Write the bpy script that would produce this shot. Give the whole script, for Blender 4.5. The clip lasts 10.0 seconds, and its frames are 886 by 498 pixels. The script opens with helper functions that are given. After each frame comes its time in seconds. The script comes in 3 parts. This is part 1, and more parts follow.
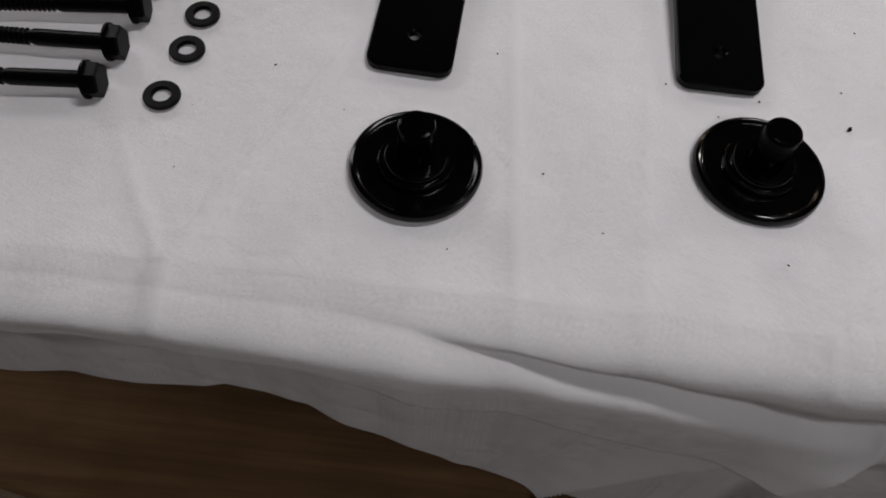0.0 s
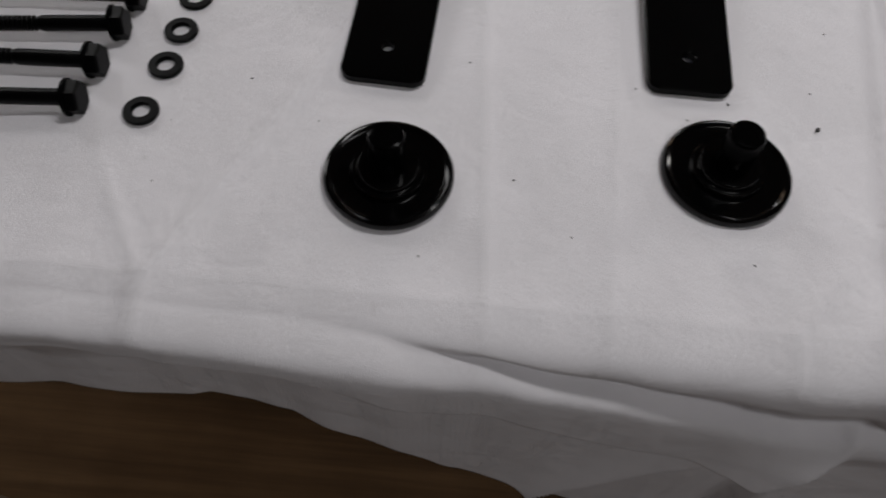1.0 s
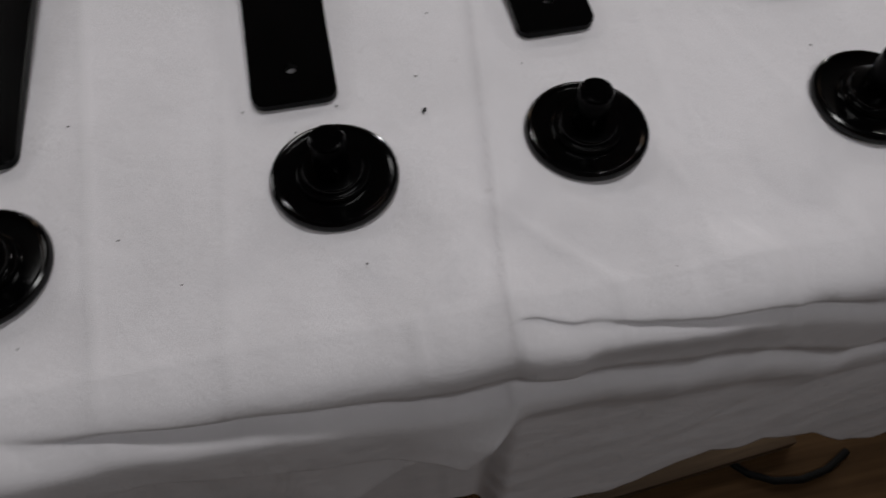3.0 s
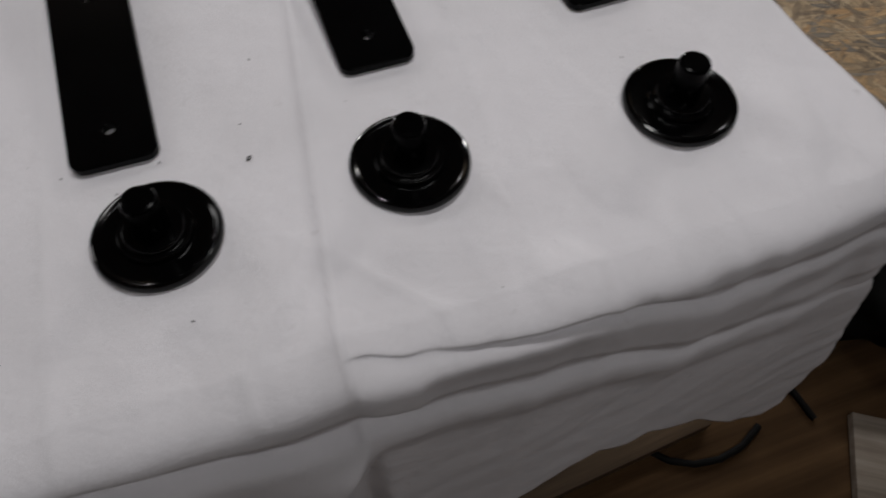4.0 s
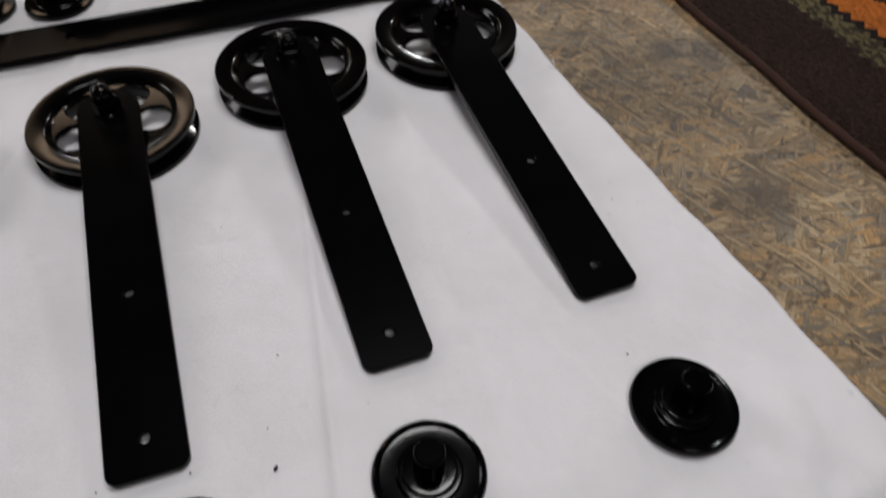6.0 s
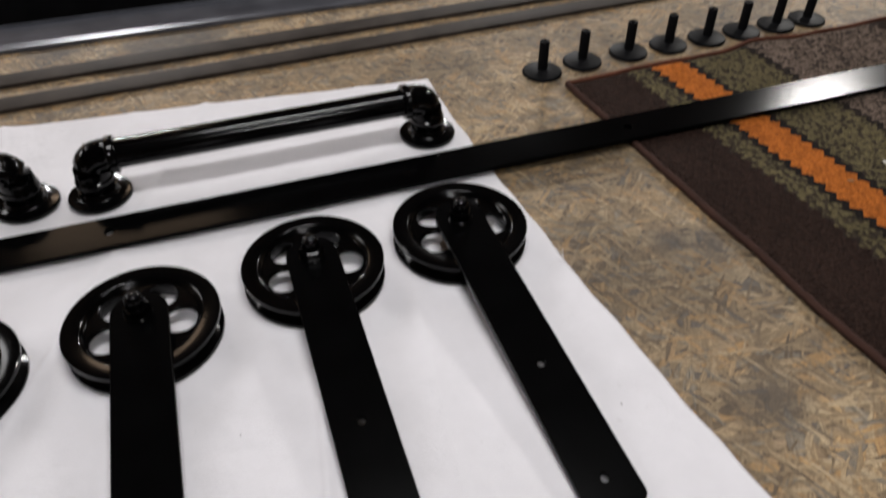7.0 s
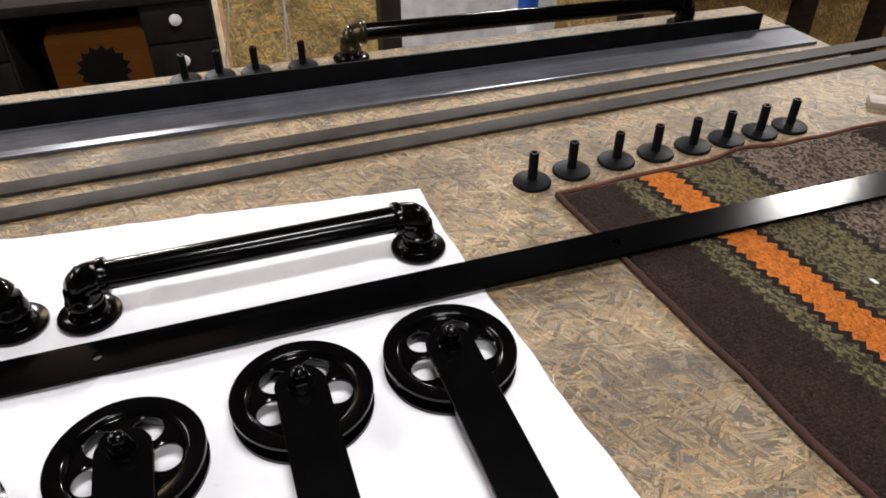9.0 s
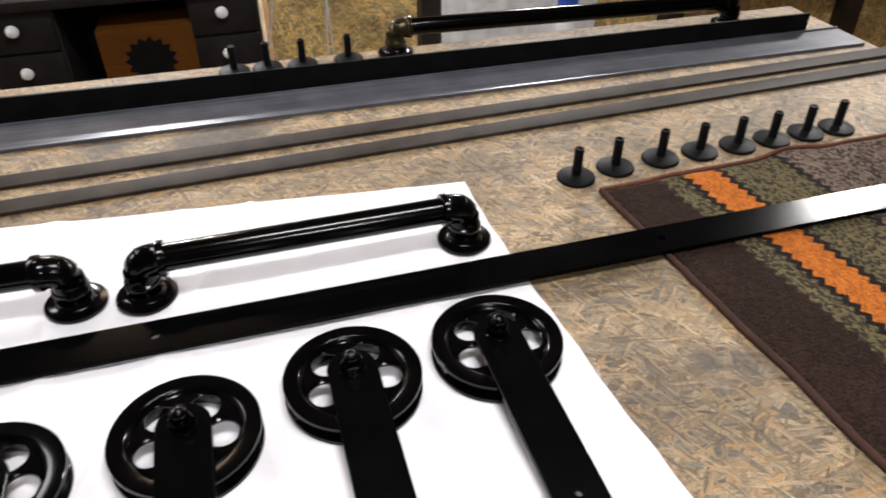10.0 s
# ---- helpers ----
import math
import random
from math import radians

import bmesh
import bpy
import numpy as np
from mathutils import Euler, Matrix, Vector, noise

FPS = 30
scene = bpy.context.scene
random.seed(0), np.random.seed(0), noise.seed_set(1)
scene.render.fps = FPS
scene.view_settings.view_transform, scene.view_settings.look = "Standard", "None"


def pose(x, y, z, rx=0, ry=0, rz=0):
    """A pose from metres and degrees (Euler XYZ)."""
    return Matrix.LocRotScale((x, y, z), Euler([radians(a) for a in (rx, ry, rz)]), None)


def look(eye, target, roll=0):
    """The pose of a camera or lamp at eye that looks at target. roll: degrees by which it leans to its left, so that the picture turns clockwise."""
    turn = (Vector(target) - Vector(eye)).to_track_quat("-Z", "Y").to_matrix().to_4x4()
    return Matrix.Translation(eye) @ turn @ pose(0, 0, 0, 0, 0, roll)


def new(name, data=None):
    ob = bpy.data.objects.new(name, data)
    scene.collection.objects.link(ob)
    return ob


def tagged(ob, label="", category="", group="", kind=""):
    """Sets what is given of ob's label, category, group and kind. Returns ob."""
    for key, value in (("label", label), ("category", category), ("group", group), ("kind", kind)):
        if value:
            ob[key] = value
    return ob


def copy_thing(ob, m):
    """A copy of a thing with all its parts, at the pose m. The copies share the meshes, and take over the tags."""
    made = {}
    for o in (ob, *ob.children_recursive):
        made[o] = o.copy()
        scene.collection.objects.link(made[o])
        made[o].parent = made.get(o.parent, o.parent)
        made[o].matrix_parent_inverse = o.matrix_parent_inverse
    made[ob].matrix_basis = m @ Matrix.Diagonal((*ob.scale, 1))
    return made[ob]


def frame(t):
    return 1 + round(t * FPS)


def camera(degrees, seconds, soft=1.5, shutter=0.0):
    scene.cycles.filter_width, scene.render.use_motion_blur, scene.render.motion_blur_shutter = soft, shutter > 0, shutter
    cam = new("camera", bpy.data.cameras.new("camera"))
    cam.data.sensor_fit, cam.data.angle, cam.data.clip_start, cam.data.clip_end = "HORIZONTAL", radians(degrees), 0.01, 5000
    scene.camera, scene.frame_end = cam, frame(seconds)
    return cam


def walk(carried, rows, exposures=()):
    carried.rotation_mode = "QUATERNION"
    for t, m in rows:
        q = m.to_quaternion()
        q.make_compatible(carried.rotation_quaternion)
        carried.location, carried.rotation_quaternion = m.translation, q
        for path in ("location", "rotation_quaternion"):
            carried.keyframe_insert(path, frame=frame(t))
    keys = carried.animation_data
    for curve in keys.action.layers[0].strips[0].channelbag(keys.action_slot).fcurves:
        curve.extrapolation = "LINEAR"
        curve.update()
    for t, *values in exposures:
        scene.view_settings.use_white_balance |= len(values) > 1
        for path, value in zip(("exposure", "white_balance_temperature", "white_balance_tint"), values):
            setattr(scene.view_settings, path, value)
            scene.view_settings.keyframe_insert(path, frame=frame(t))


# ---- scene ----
cam = camera(62.42, 10.0, 1.8, 0.5)
PATH = [
    (0, (-0.2176, -0.2928, 0.3182), (-0.2278, 0.1117, -0.3719), 5.13),
    (0.5, (-0.2143, -0.2962, 0.3206), (-0.2296, 0.1125, -0.3669), 4.47),
    (1, (-0.1992, -0.2929, 0.3270), (-0.2183, 0.1127, -0.3623), 2.96),
    (1.5, (-0.1503, -0.2893, 0.3307), (-0.1419, 0.1151, -0.3595), 2.13),
    (2, (-0.1142, -0.2854, 0.3288), (-0.0820, 0.1160, -0.3625), 1.19),
    (2.5, (-0.0763, -0.2835, 0.3301), (-0.0246, 0.1163, -0.3609), -0.38),
    (4, (0.0119, -0.2921, 0.3413), (0.1617, 0.1016, -0.3388), 1.36),
    (4.5, (0.0442, -0.2974, 0.3507), (0.2113, 0.0989, -0.3238), 0.26),
    (5, (0.0388, -0.2841, 0.3639), (0.2105, 0.1221, -0.3035), 0.65),
    (5.5, (0.0340, -0.2366, 0.4044), (0.2094, 0.2020, -0.2412), 1.02),
    (5.7, (0.0272, -0.2203, 0.4206), (0.2074, 0.2314, -0.2146), 1.90),
    (6.8, (0.0470, -0.1764, 0.4881), (0.2238, 0.3766, -0.0623), -0.53),
    (7, (0.0498, -0.1653, 0.5108), (0.2326, 0.4004, -0.0246), -0.34),
    (7.5, (0.0579, -0.1440, 0.5504), (0.2524, 0.4484, 0.0492), -0.43),
    (8, (0.0684, -0.1413, 0.5654), (0.2797, 0.4622, 0.0846), 0.16),
    (8.5, (0.0597, -0.1434, 0.5717), (0.2673, 0.4591, 0.0882), 0.25),
    (9, (0.0665, -0.1271, 0.5622), (0.2690, 0.4770, 0.0785), 0.11),
    (9.5, (0.0654, -0.1325, 0.5655), (0.2660, 0.4708, 0.0799), 0.03),
    (10, (0.0377, -0.1349, 0.5651), (0.2128, 0.4759, 0.0790), 0.02),
]
EXPOSURES = [(0, -0.4), (2.5, -0.72), (4.5, -0.5), (5.0, -0.25), (5.7, -0.3), (6.8, -0.05), (7.5, 0.45), (8.2, 0.85), (9.5, 0.87), (10, 1.0)]
walk(cam, [(t, look(eye, target, roll)) for t, eye, target, roll in PATH], EXPOSURES)

# ---- light: workshop strip lights on the ceiling ----
FLOOR_Z, CEIL_Z = -0.9, 1.6
world = bpy.data.worlds.new("world")
scene.world = world
world.use_nodes = True
world.node_tree.nodes["Background"].inputs[0].default_value = (0.9, 0.93, 1.0, 1)
world.node_tree.nodes["Background"].inputs[1].default_value = 0.025


def strip_light(x, y, watts, sx=1.2, sy=0.16, colour=(1.0, 0.985, 0.985)):
    data = bpy.data.lights.new("strip_light", "AREA")
    data.shape, data.size, data.size_y, data.energy, data.color = "RECTANGLE", sx, sy, watts, colour
    ob = new("strip_light", data)
    ob.location = (x, y, CEIL_Z - 0.06)
    return ob


strip_light(2.9, 2.35, 62, 0.34, 0.3, (1.0, 0.965, 0.93))
strip_light(-2.4, 1.9, 50, 2.0, 1.0)
strip_light(-0.57, 4.55, 88, 0.5, 0.2)
strip_light(2.13, 4.55, 88, 0.5, 0.2)
strip_light(-0.5, 2.62, 5, 0.8, 0.36, (1.0, 0.72, 0.5))
strip_light(0.3, 0.25, 14, 0.7, 0.2)
strip_light(0.3, -1.3, 13, 0.45, 0.1)


# ---- materials ----
def material(name):
    m = bpy.data.materials.new(name)
    m.use_nodes = True
    nt = m.node_tree
    return m, nt, nt.nodes["Principled BSDF"]


def node(nt, kind, **values):
    n = nt.nodes.new(kind)
    for k, v in values.items():
        if k in n.inputs:
            n.inputs[k].default_value = v
        else:
            n.inputs[k.replace("_", " ")].default_value = v
    return n


def ramp(nt, fac, stops):
    n = nt.nodes.new("ShaderNodeValToRGB")
    el = n.color_ramp.elements
    while len(el) < len(stops):
        el.new(0.5)
    for e, (p, c) in zip(el, stops):
        e.position, e.color = p, (*c, 1) if len(c) == 3 else c
    nt.links.new(fac, n.inputs["Fac"])
    return n.outputs["Color"]


def mix(nt, fac, a, b, blend="MIX"):
    n = nt.nodes.new("ShaderNodeMix")
    n.data_type, n.blend_type = "RGBA", blend
    for sock, v in ((n.inputs[0], fac), (n.inputs[6], a), (n.inputs[7], b)):
        if isinstance(v, (int, float)):
            sock.default_value = v
        elif isinstance(v, tuple):
            sock.default_value = (*v, 1)
        else:
            nt.links.new(v, sock)
    return n.outputs[2]


def maths(nt, op, a, b=0.0):
    n = nt.nodes.new("ShaderNodeMath")
    n.operation = op
    for sock, v in zip(n.inputs, (a, b)):
        if isinstance(v, (int, float)):
            sock.default_value = v
        else:
            nt.links.new(v, sock)
    return n.outputs[0]


def mapped(nt, scale=(1, 1, 1), turn=0.0, kind="Object", move=(0, 0, 0)):
    co = nt.nodes.new("ShaderNodeTexCoord")
    mp = nt.nodes.new("ShaderNodeMapping")
    first = nt.nodes.new("ShaderNodeMapping")
    first.inputs["Rotation"].default_value = (0, 0, radians(turn))
    first.inputs["Location"].default_value = move
    mp.inputs["Scale"].default_value = scale
    nt.links.new(co.outputs[kind], first.inputs["Vector"])
    nt.links.new(first.outputs["Vector"], mp.inputs["Vector"])
    return mp.outputs["Vector"]


def noise_tex(nt, vec, scale, detail=4.0, rough=0.55):
    n = node(nt, "ShaderNodeTexNoise", Scale=scale, Detail=detail, Roughness=rough)
    nt.links.new(vec, n.inputs["Vector"])
    return n.outputs["Fac"]


def bump(nt, bsdf, height, strength, dist):
    n = node(nt, "ShaderNodeBump", Strength=strength, Distance=dist)
    nt.links.new(height, n.inputs["Height"])
    nt.links.new(n.outputs["Normal"], bsdf.inputs["Normal"])


def metal_paint(name, colour, rough, grain=0.06, metallic=0.0, bump_h=0.25, scale=900.0, dusty=0.0, spec=0.3):
    m, nt, b = material(name)
    v = mapped(nt)
    big = noise_tex(nt, v, 22.0, 5)
    fine = noise_tex(nt, v, scale, 2)
    c2 = tuple(min(1, c * 1.8 + dusty) for c in colour)
    nt.links.new(ramp(nt, big, [(0.35, colour), (0.75, c2)]), b.inputs["Base Color"])
    r = node(nt, "ShaderNodeMapRange", To_Min=rough - grain, To_Max=rough + grain)
    nt.links.new(big, r.inputs["Value"])
    nt.links.new(r.outputs[0], b.inputs["Roughness"])
    b.inputs["Metallic"].default_value = metallic
    b.inputs["Specular IOR Level"].default_value = spec
    bump(nt, b, fine, bump_h, 0.0002)
    return m


GLOSS = metal_paint("gloss_black_paint", (0.0007, 0.0007, 0.0008), 0.13, 0.03, bump_h=0.05, spec=0.22)
SATIN = metal_paint("satin_black_paint", (0.0007, 0.0007, 0.0008), 0.22, 0.03, bump_h=0.05, spec=0.09)
RAIL = metal_paint("satin_black_rail_paint", (0.0008, 0.0008, 0.0009), 0.16, 0.02, bump_h=0.06, spec=0.045)
MATT = metal_paint("matt_black_paint", (0.004, 0.004, 0.0045), 0.45, 0.08, bump_h=0.3, spec=0.05)
BOLT = metal_paint("black_oxide", (0.0012, 0.0012, 0.0014), 0.36, 0.08, bump_h=0.4, spec=0.07)
BAR = metal_paint("grey_black_steel", (0.022, 0.0165, 0.013), 0.58, 0.08, 0.0, 0.3, dusty=0.01, spec=0.1)
BRASS = metal_paint("worn_brass_coloured_fitting", (0.035, 0.026, 0.012), 0.3, 0.1, 0.6)
KNOB = metal_paint("white_porcelain", (0.75, 0.73, 0.68), 0.25, 0.05, bump_h=0.05)
DESK = metal_paint("black_stained_wood", (0.012, 0.011, 0.011), 0.45, 0.1, bump_h=0.4, scale=300)
BLUE = metal_paint("blue_plastic", (0.02, 0.06, 0.3), 0.4)
WHITE_BOARD = metal_paint("white_panel", (0.68, 0.68, 0.68), 0.5, 0.05, bump_h=0.1)
# unseen room walls, kept dark brown to hold down bounced light
PLASTER = metal_paint("dark_brown_plaster", (0.13, 0.1, 0.075), 0.85, 0.05, bump_h=0.5, scale=120)
RUBBER = metal_paint("black_rubber", (0.005, 0.005, 0.005), 0.6, 0.08, spec=0.12)


def streaked_steel(name):
    m, nt, b = material(name)
    v = mapped(nt, (220, 220, 3))
    s = noise_tex(nt, v, 1.0, 6)
    p = noise_tex(nt, mapped(nt), 14.0, 5)
    col = ramp(nt, s, [(0.3, (0.05, 0.052, 0.062)), (0.7, (0.15, 0.155, 0.18))])
    nt.links.new(mix(nt, 0.5, col, ramp(nt, p, [(0.3, (0.055, 0.057, 0.067)), (0.7, (0.16, 0.165, 0.19))])), b.inputs["Base Color"])
    b.inputs["Metallic"].default_value = 0.32
    b.inputs["Specular IOR Level"].default_value = 0.15
    r = node(nt, "ShaderNodeMapRange", To_Min=0.26, To_Max=0.38)
    nt.links.new(s, r.inputs["Value"])
    nt.links.new(r.outputs[0], b.inputs["Roughness"])
    bump(nt, b, s, 0.12, 0.0004)
    return m


STEEL = streaked_steel("mill_scale_steel")


def cloth():
    m, nt, b = material("white_cotton")
    v = mapped(nt)
    stain = noise_tex(nt, v, 9.0, 5, 0.6)
    dirt = noise_tex(nt, mapped(nt, move=(3.1, 1.7, 0)), 60.0, 3)
    base = ramp(nt, stain, [(0.25, (0.67, 0.655, 0.68)), (0.6, (0.755, 0.738, 0.768))])
    spots = ramp(nt, dirt, [(0.2, (0.55, 0.53, 0.51)), (0.3, (1, 1, 1))])
    nt.links.new(mix(nt, 0.35, base, spots, "MULTIPLY"), b.inputs["Base Color"])
    b.inputs["Roughness"].default_value = 0.92
    b.inputs["Specular IOR Level"].default_value = 0.15
    w = [node(nt, "ShaderNodeTexWave", Scale=650.0, Distortion=1.2, Detail=1.0) for _ in range(2)]
    w[1].bands_direction = "Y"
    for n in w:
        nt.links.new(v, n.inputs["Vector"])
    weave = maths(nt, "MULTIPLY", w[0].outputs["Fac"], w[1].outputs["Fac"])
    soft = noise_tex(nt, v, 30.0, 7, 0.68)
    # faint net of folded-in creases
    wob = node(nt, "ShaderNodeTexNoise", Scale=7.0, Detail=3.0)
    nt.links.new(v, wob.inputs["Vector"])
    add = nt.nodes.new("ShaderNodeVectorMath")
    add.operation = "MULTIPLY_ADD"
    add.inputs[1].default_value = (0.10, 0.10, 0.0)
    nt.links.new(wob.outputs["Color"], add.inputs[0])
    nt.links.new(v, add.inputs[2])
    net = None
    for size, depth in ((7.0, 0.5), (15.0, 0.22)):
        ed = node(nt, "ShaderNodeTexVoronoi", Scale=size)
        ed.feature = "DISTANCE_TO_EDGE"
        nt.links.new(add.outputs[0], ed.inputs["Vector"])
        line = maths(nt, "MULTIPLY", maths(nt, "MINIMUM", ed.outputs["Distance"], 0.14), depth / 0.14)
        net = line if net is None else maths(nt, "ADD", net, line)
    fade = ramp(nt, noise_tex(nt, mapped(nt, move=(7.0, 4.0, 0)), 5.0, 3), [(0.38, (0.1, 0.1, 0.1)), (0.62, (1, 1, 1))])
    net = maths(nt, "MULTIPLY", net, fade)
    h = maths(nt, "ADD", maths(nt, "ADD", maths(nt, "MULTIPLY", weave, 0.06), soft), net)
    bump(nt, b, h, 0.55, 0.0028)
    return m


CLOTH = cloth()


def osb(name, tone=1.0, warm=1.0, stains=()):
    """Flakes at several turns, laid over one another, with dark gaps and grain."""
    m, nt, b = material(name)
    wob = node(nt, "ShaderNodeTexNoise", Scale=22.0, Detail=4.0)
    nt.links.new(mapped(nt), wob.inputs["Vector"])
    colour, height = None, None
    palette = [(0.0, (0.13, 0.098, 0.068)), (0.15, (0.24, 0.178, 0.112)), (0.4, (0.33, 0.245, 0.150)), (0.62, (0.46, 0.365, 0.242)), (0.78, (0.42, 0.262, 0.118)), (0.9, (0.27, 0.235, 0.188)), (1.0, (0.15, 0.13, 0.112))]
    palette = [(p, (c[0] * tone, c[1] * tone * (1 + 0.03 * (1 - warm)), c[2] * tone * (2 - warm))) for p, c in palette]
    for i, (turn, long, wide) in enumerate(((8, 10, 44), (52, 13, 64), (-28, 15, 74), (80, 13, 66), (28, 18, 98), (-62, 18, 90), (-8, 16, 110), (35, 28, 190), (-45, 30, 230), (12, 36, 300), (66, 42, 380))):
        first = mapped(nt, (1, 1, 0.0), turn, move=(0.37 * i, 0.21 * i, 0))
        add = nt.nodes.new("ShaderNodeVectorMath")
        add.operation = "MULTIPLY_ADD"
        nt.links.new(wob.outputs["Color"], add.inputs[0])
        add.inputs[1].default_value = (0.012, 0.012, 0)
        nt.links.new(first, add.inputs[2])
        sc = nt.nodes.new("ShaderNodeMapping")
        sc.inputs["Scale"].default_value = (long, wide, 1)
        nt.links.new(add.outputs[0], sc.inputs["Vector"])
        vo = node(nt, "ShaderNodeTexVoronoi", Scale=1.0, Randomness=1.0)
        ed = node(nt, "ShaderNodeTexVoronoi", Scale=1.0, Randomness=1.0)
        ed.feature = "DISTANCE_TO_EDGE"
        for n in (vo, ed):
            nt.links.new(sc.outputs[0], n.inputs["Vector"])
        sep = nt.nodes.new("ShaderNodeSeparateColor")
        nt.links.new(vo.outputs["Color"], sep.inputs[0])
        grain_map = nt.nodes.new("ShaderNodeMapping")
        grain_map.inputs["Scale"].default_value = (long * 1.6, wide * 9, 1)
        nt.links.new(add.outputs[0], grain_map.inputs["Vector"])
        grain = noise_tex(nt, grain_map.outputs[0], 1.0, 3)
        tint = ramp(nt, sep.outputs[0], palette)
        tint = mix(nt, 0.85, tint, ramp(nt, grain, [(0.34, (0.36, 0.33, 0.30)), (0.62, (1.28, 1.24, 1.17))]), "MULTIPLY")
        edge = ramp(nt, ed.outputs["Distance"], [(0.0, (0.32, 0.28, 0.25)), (0.06, (1, 1, 1))])
        tint = mix(nt, 0.6, tint, edge, "MULTIPLY")
        if colour is None:
            colour, height = tint, sep.outputs[2]
        else:
            mask = maths(nt, "LESS_THAN", sep.outputs[1], 0.32 if wide < 120 else 0.24)
            colour = mix(nt, mask, colour, tint)
            n = nt.nodes.new("ShaderNodeMix")
            for sock, v in ((n.inputs[0], mask), (n.inputs[2], height), (n.inputs[3], maths(nt, "ADD", sep.outputs[2], 0.15 * i))):
                nt.links.new(v, sock)
            height = n.outputs[0]
    patch = noise_tex(nt, mapped(nt, move=(5.0, 2.0, 0)), 6.0, 6)
    colour = mix(nt, 0.75, colour, ramp(nt, patch, [(0.36, (0.48, 0.47, 0.46)), (0.5, (0.95, 0.93, 0.9)), (0.64, (1.3, 1.27, 1.2))]), "MULTIPLY")
    # splinters, pits and dust
    fine = noise_tex(nt, mapped(nt, (1, 1, 0), 20), 420.0, 3, 0.7)
    colour = mix(nt, 0.8, colour, ramp(nt, fine, [(0.34, (0.45, 0.42, 0.40)), (0.46, (1, 1, 1)), (0.62, (1.0, 1.0, 1.0)), (0.72, (1.35, 1.32, 1.27))]), "MULTIPLY")
    # dark spills with ragged edges
    rag = noise_tex(nt, mapped(nt, move=(1.0, 8.0, 0)), 30.0, 6, 0.65)
    for sx, sy, r in stains:
        far = nt.nodes.new("ShaderNodeVectorMath")
        far.operation = "DISTANCE"
        nt.links.new(mapped(nt, (1, 1, 0)), far.inputs[0])
        far.inputs[1].default_value = (sx, sy, 0)
        amount = maths(nt, "SUBTRACT", maths(nt, "ADD", 0.62, maths(nt, "MULTIPLY", rag, 1.1)), maths(nt, "MULTIPLY", far.outputs["Value"], 1 / r))
        n = node(nt, "ShaderNodeMapRange", To_Max=0.72)
        nt.links.new(amount, n.inputs["Value"])
        colour = mix(nt, n.outputs[0], colour, (0.045, 0.038, 0.034))
    nt.links.new(colour, b.inputs["Base Color"])
    b.inputs["Roughness"].default_value = 0.62
    b.inputs["Specular IOR Level"].default_value = 0.4
    bump(nt, b, height, 0.6, 0.0009)
    return m


OSB = osb("osb_board", 0.84, 1.0, ((-0.19, 0.975, 0.06), (-0.035, 0.955, 0.08), (0.02, 0.985, 0.05), (-0.07, 0.915, 0.07), (0.494, 0.291, 0.035), (0.57, 0.353, 0.03), (0.456, 0.317, 0.03), (0.43, 0.10, 0.04)))
# brighter, warmer copy: the light on the partition is put into its colour
OSB_WALL = osb("lit_osb_wall_board", 2.7, 1.3)


def wood(name, dark, light, scale=1.0, rough=0.6, spec=0.4):
    m, nt, b = material(name)
    b.inputs["Specular IOR Level"].default_value = spec
    v = mapped(nt, (2.5 * scale, 60 * scale, 60 * scale))
    g = noise_tex(nt, v, 1.0, 8, 0.65)
    p = noise_tex(nt, mapped(nt), 7.0, 4)
    c = ramp(nt, g, [(0.3, dark), (0.7, light)])
    nt.links.new(mix(nt, 0.5, c, ramp(nt, p, [(0.3, (0.6, 0.58, 0.55)), (0.7, (1.1, 1.1, 1.1))]), "MULTIPLY"), b.inputs["Base Color"])
    b.inputs["Roughness"].default_value = rough
    bump(nt, b, g, 0.4, 0.0008)
    return m


PINE = wood("pine_lumber", (0.16, 0.10, 0.055), (0.34, 0.24, 0.14))
GREYWOOD = wood("weathered_scrap_wood", (0.2, 0.16, 0.13), (0.42, 0.36, 0.3))
CEIL_WOOD = wood("brown_ceiling_boards", (0.06, 0.036, 0.02), (0.14, 0.09, 0.05), 0.5)
# pine in darker colours, for the planks on the floor
DARKPLANK = wood("dark_floor_plank", (0.05, 0.03, 0.016), (0.14, 0.09, 0.05))
FLOORING = wood("dark_dusty_floor_boards", (0.055, 0.030, 0.014), (0.13, 0.075, 0.036), 0.6, 0.8, 0.1)
CARTON = wood("orange_brown_carton", (0.11, 0.038, 0.006), (0.16, 0.06, 0.010), 0.6, 0.8, 0.1)
DARKPOST = wood("dark_stained_post", (0.012, 0.008, 0.006), (0.035, 0.024, 0.017))


# ---- mesh helpers ----
def mesh_from(bm, name, mat, sharp=35.0):
    me = bpy.data.meshes.new(name)
    bmesh.ops.recalc_face_normals(bm, faces=bm.faces)
    bm.to_mesh(me)
    bm.free()
    me.polygons.foreach_set("use_smooth", [True] * len(me.polygons))
    me.set_sharp_from_angle(angle=radians(sharp))
    me.materials.append(mat)
    return me


def part(name, bm, mat, parent=None, label="", sharp=35.0):
    ob = new(name, mesh_from(bm, name, mat, sharp))
    if parent is not None:
        ob.parent = parent
    if label:
        ob["label"] = label
    return ob


def empty(name, m=None):
    ob = new(name)
    ob.empty_display_size = 0.02
    if m is not None:
        ob.matrix_basis = m
    return ob


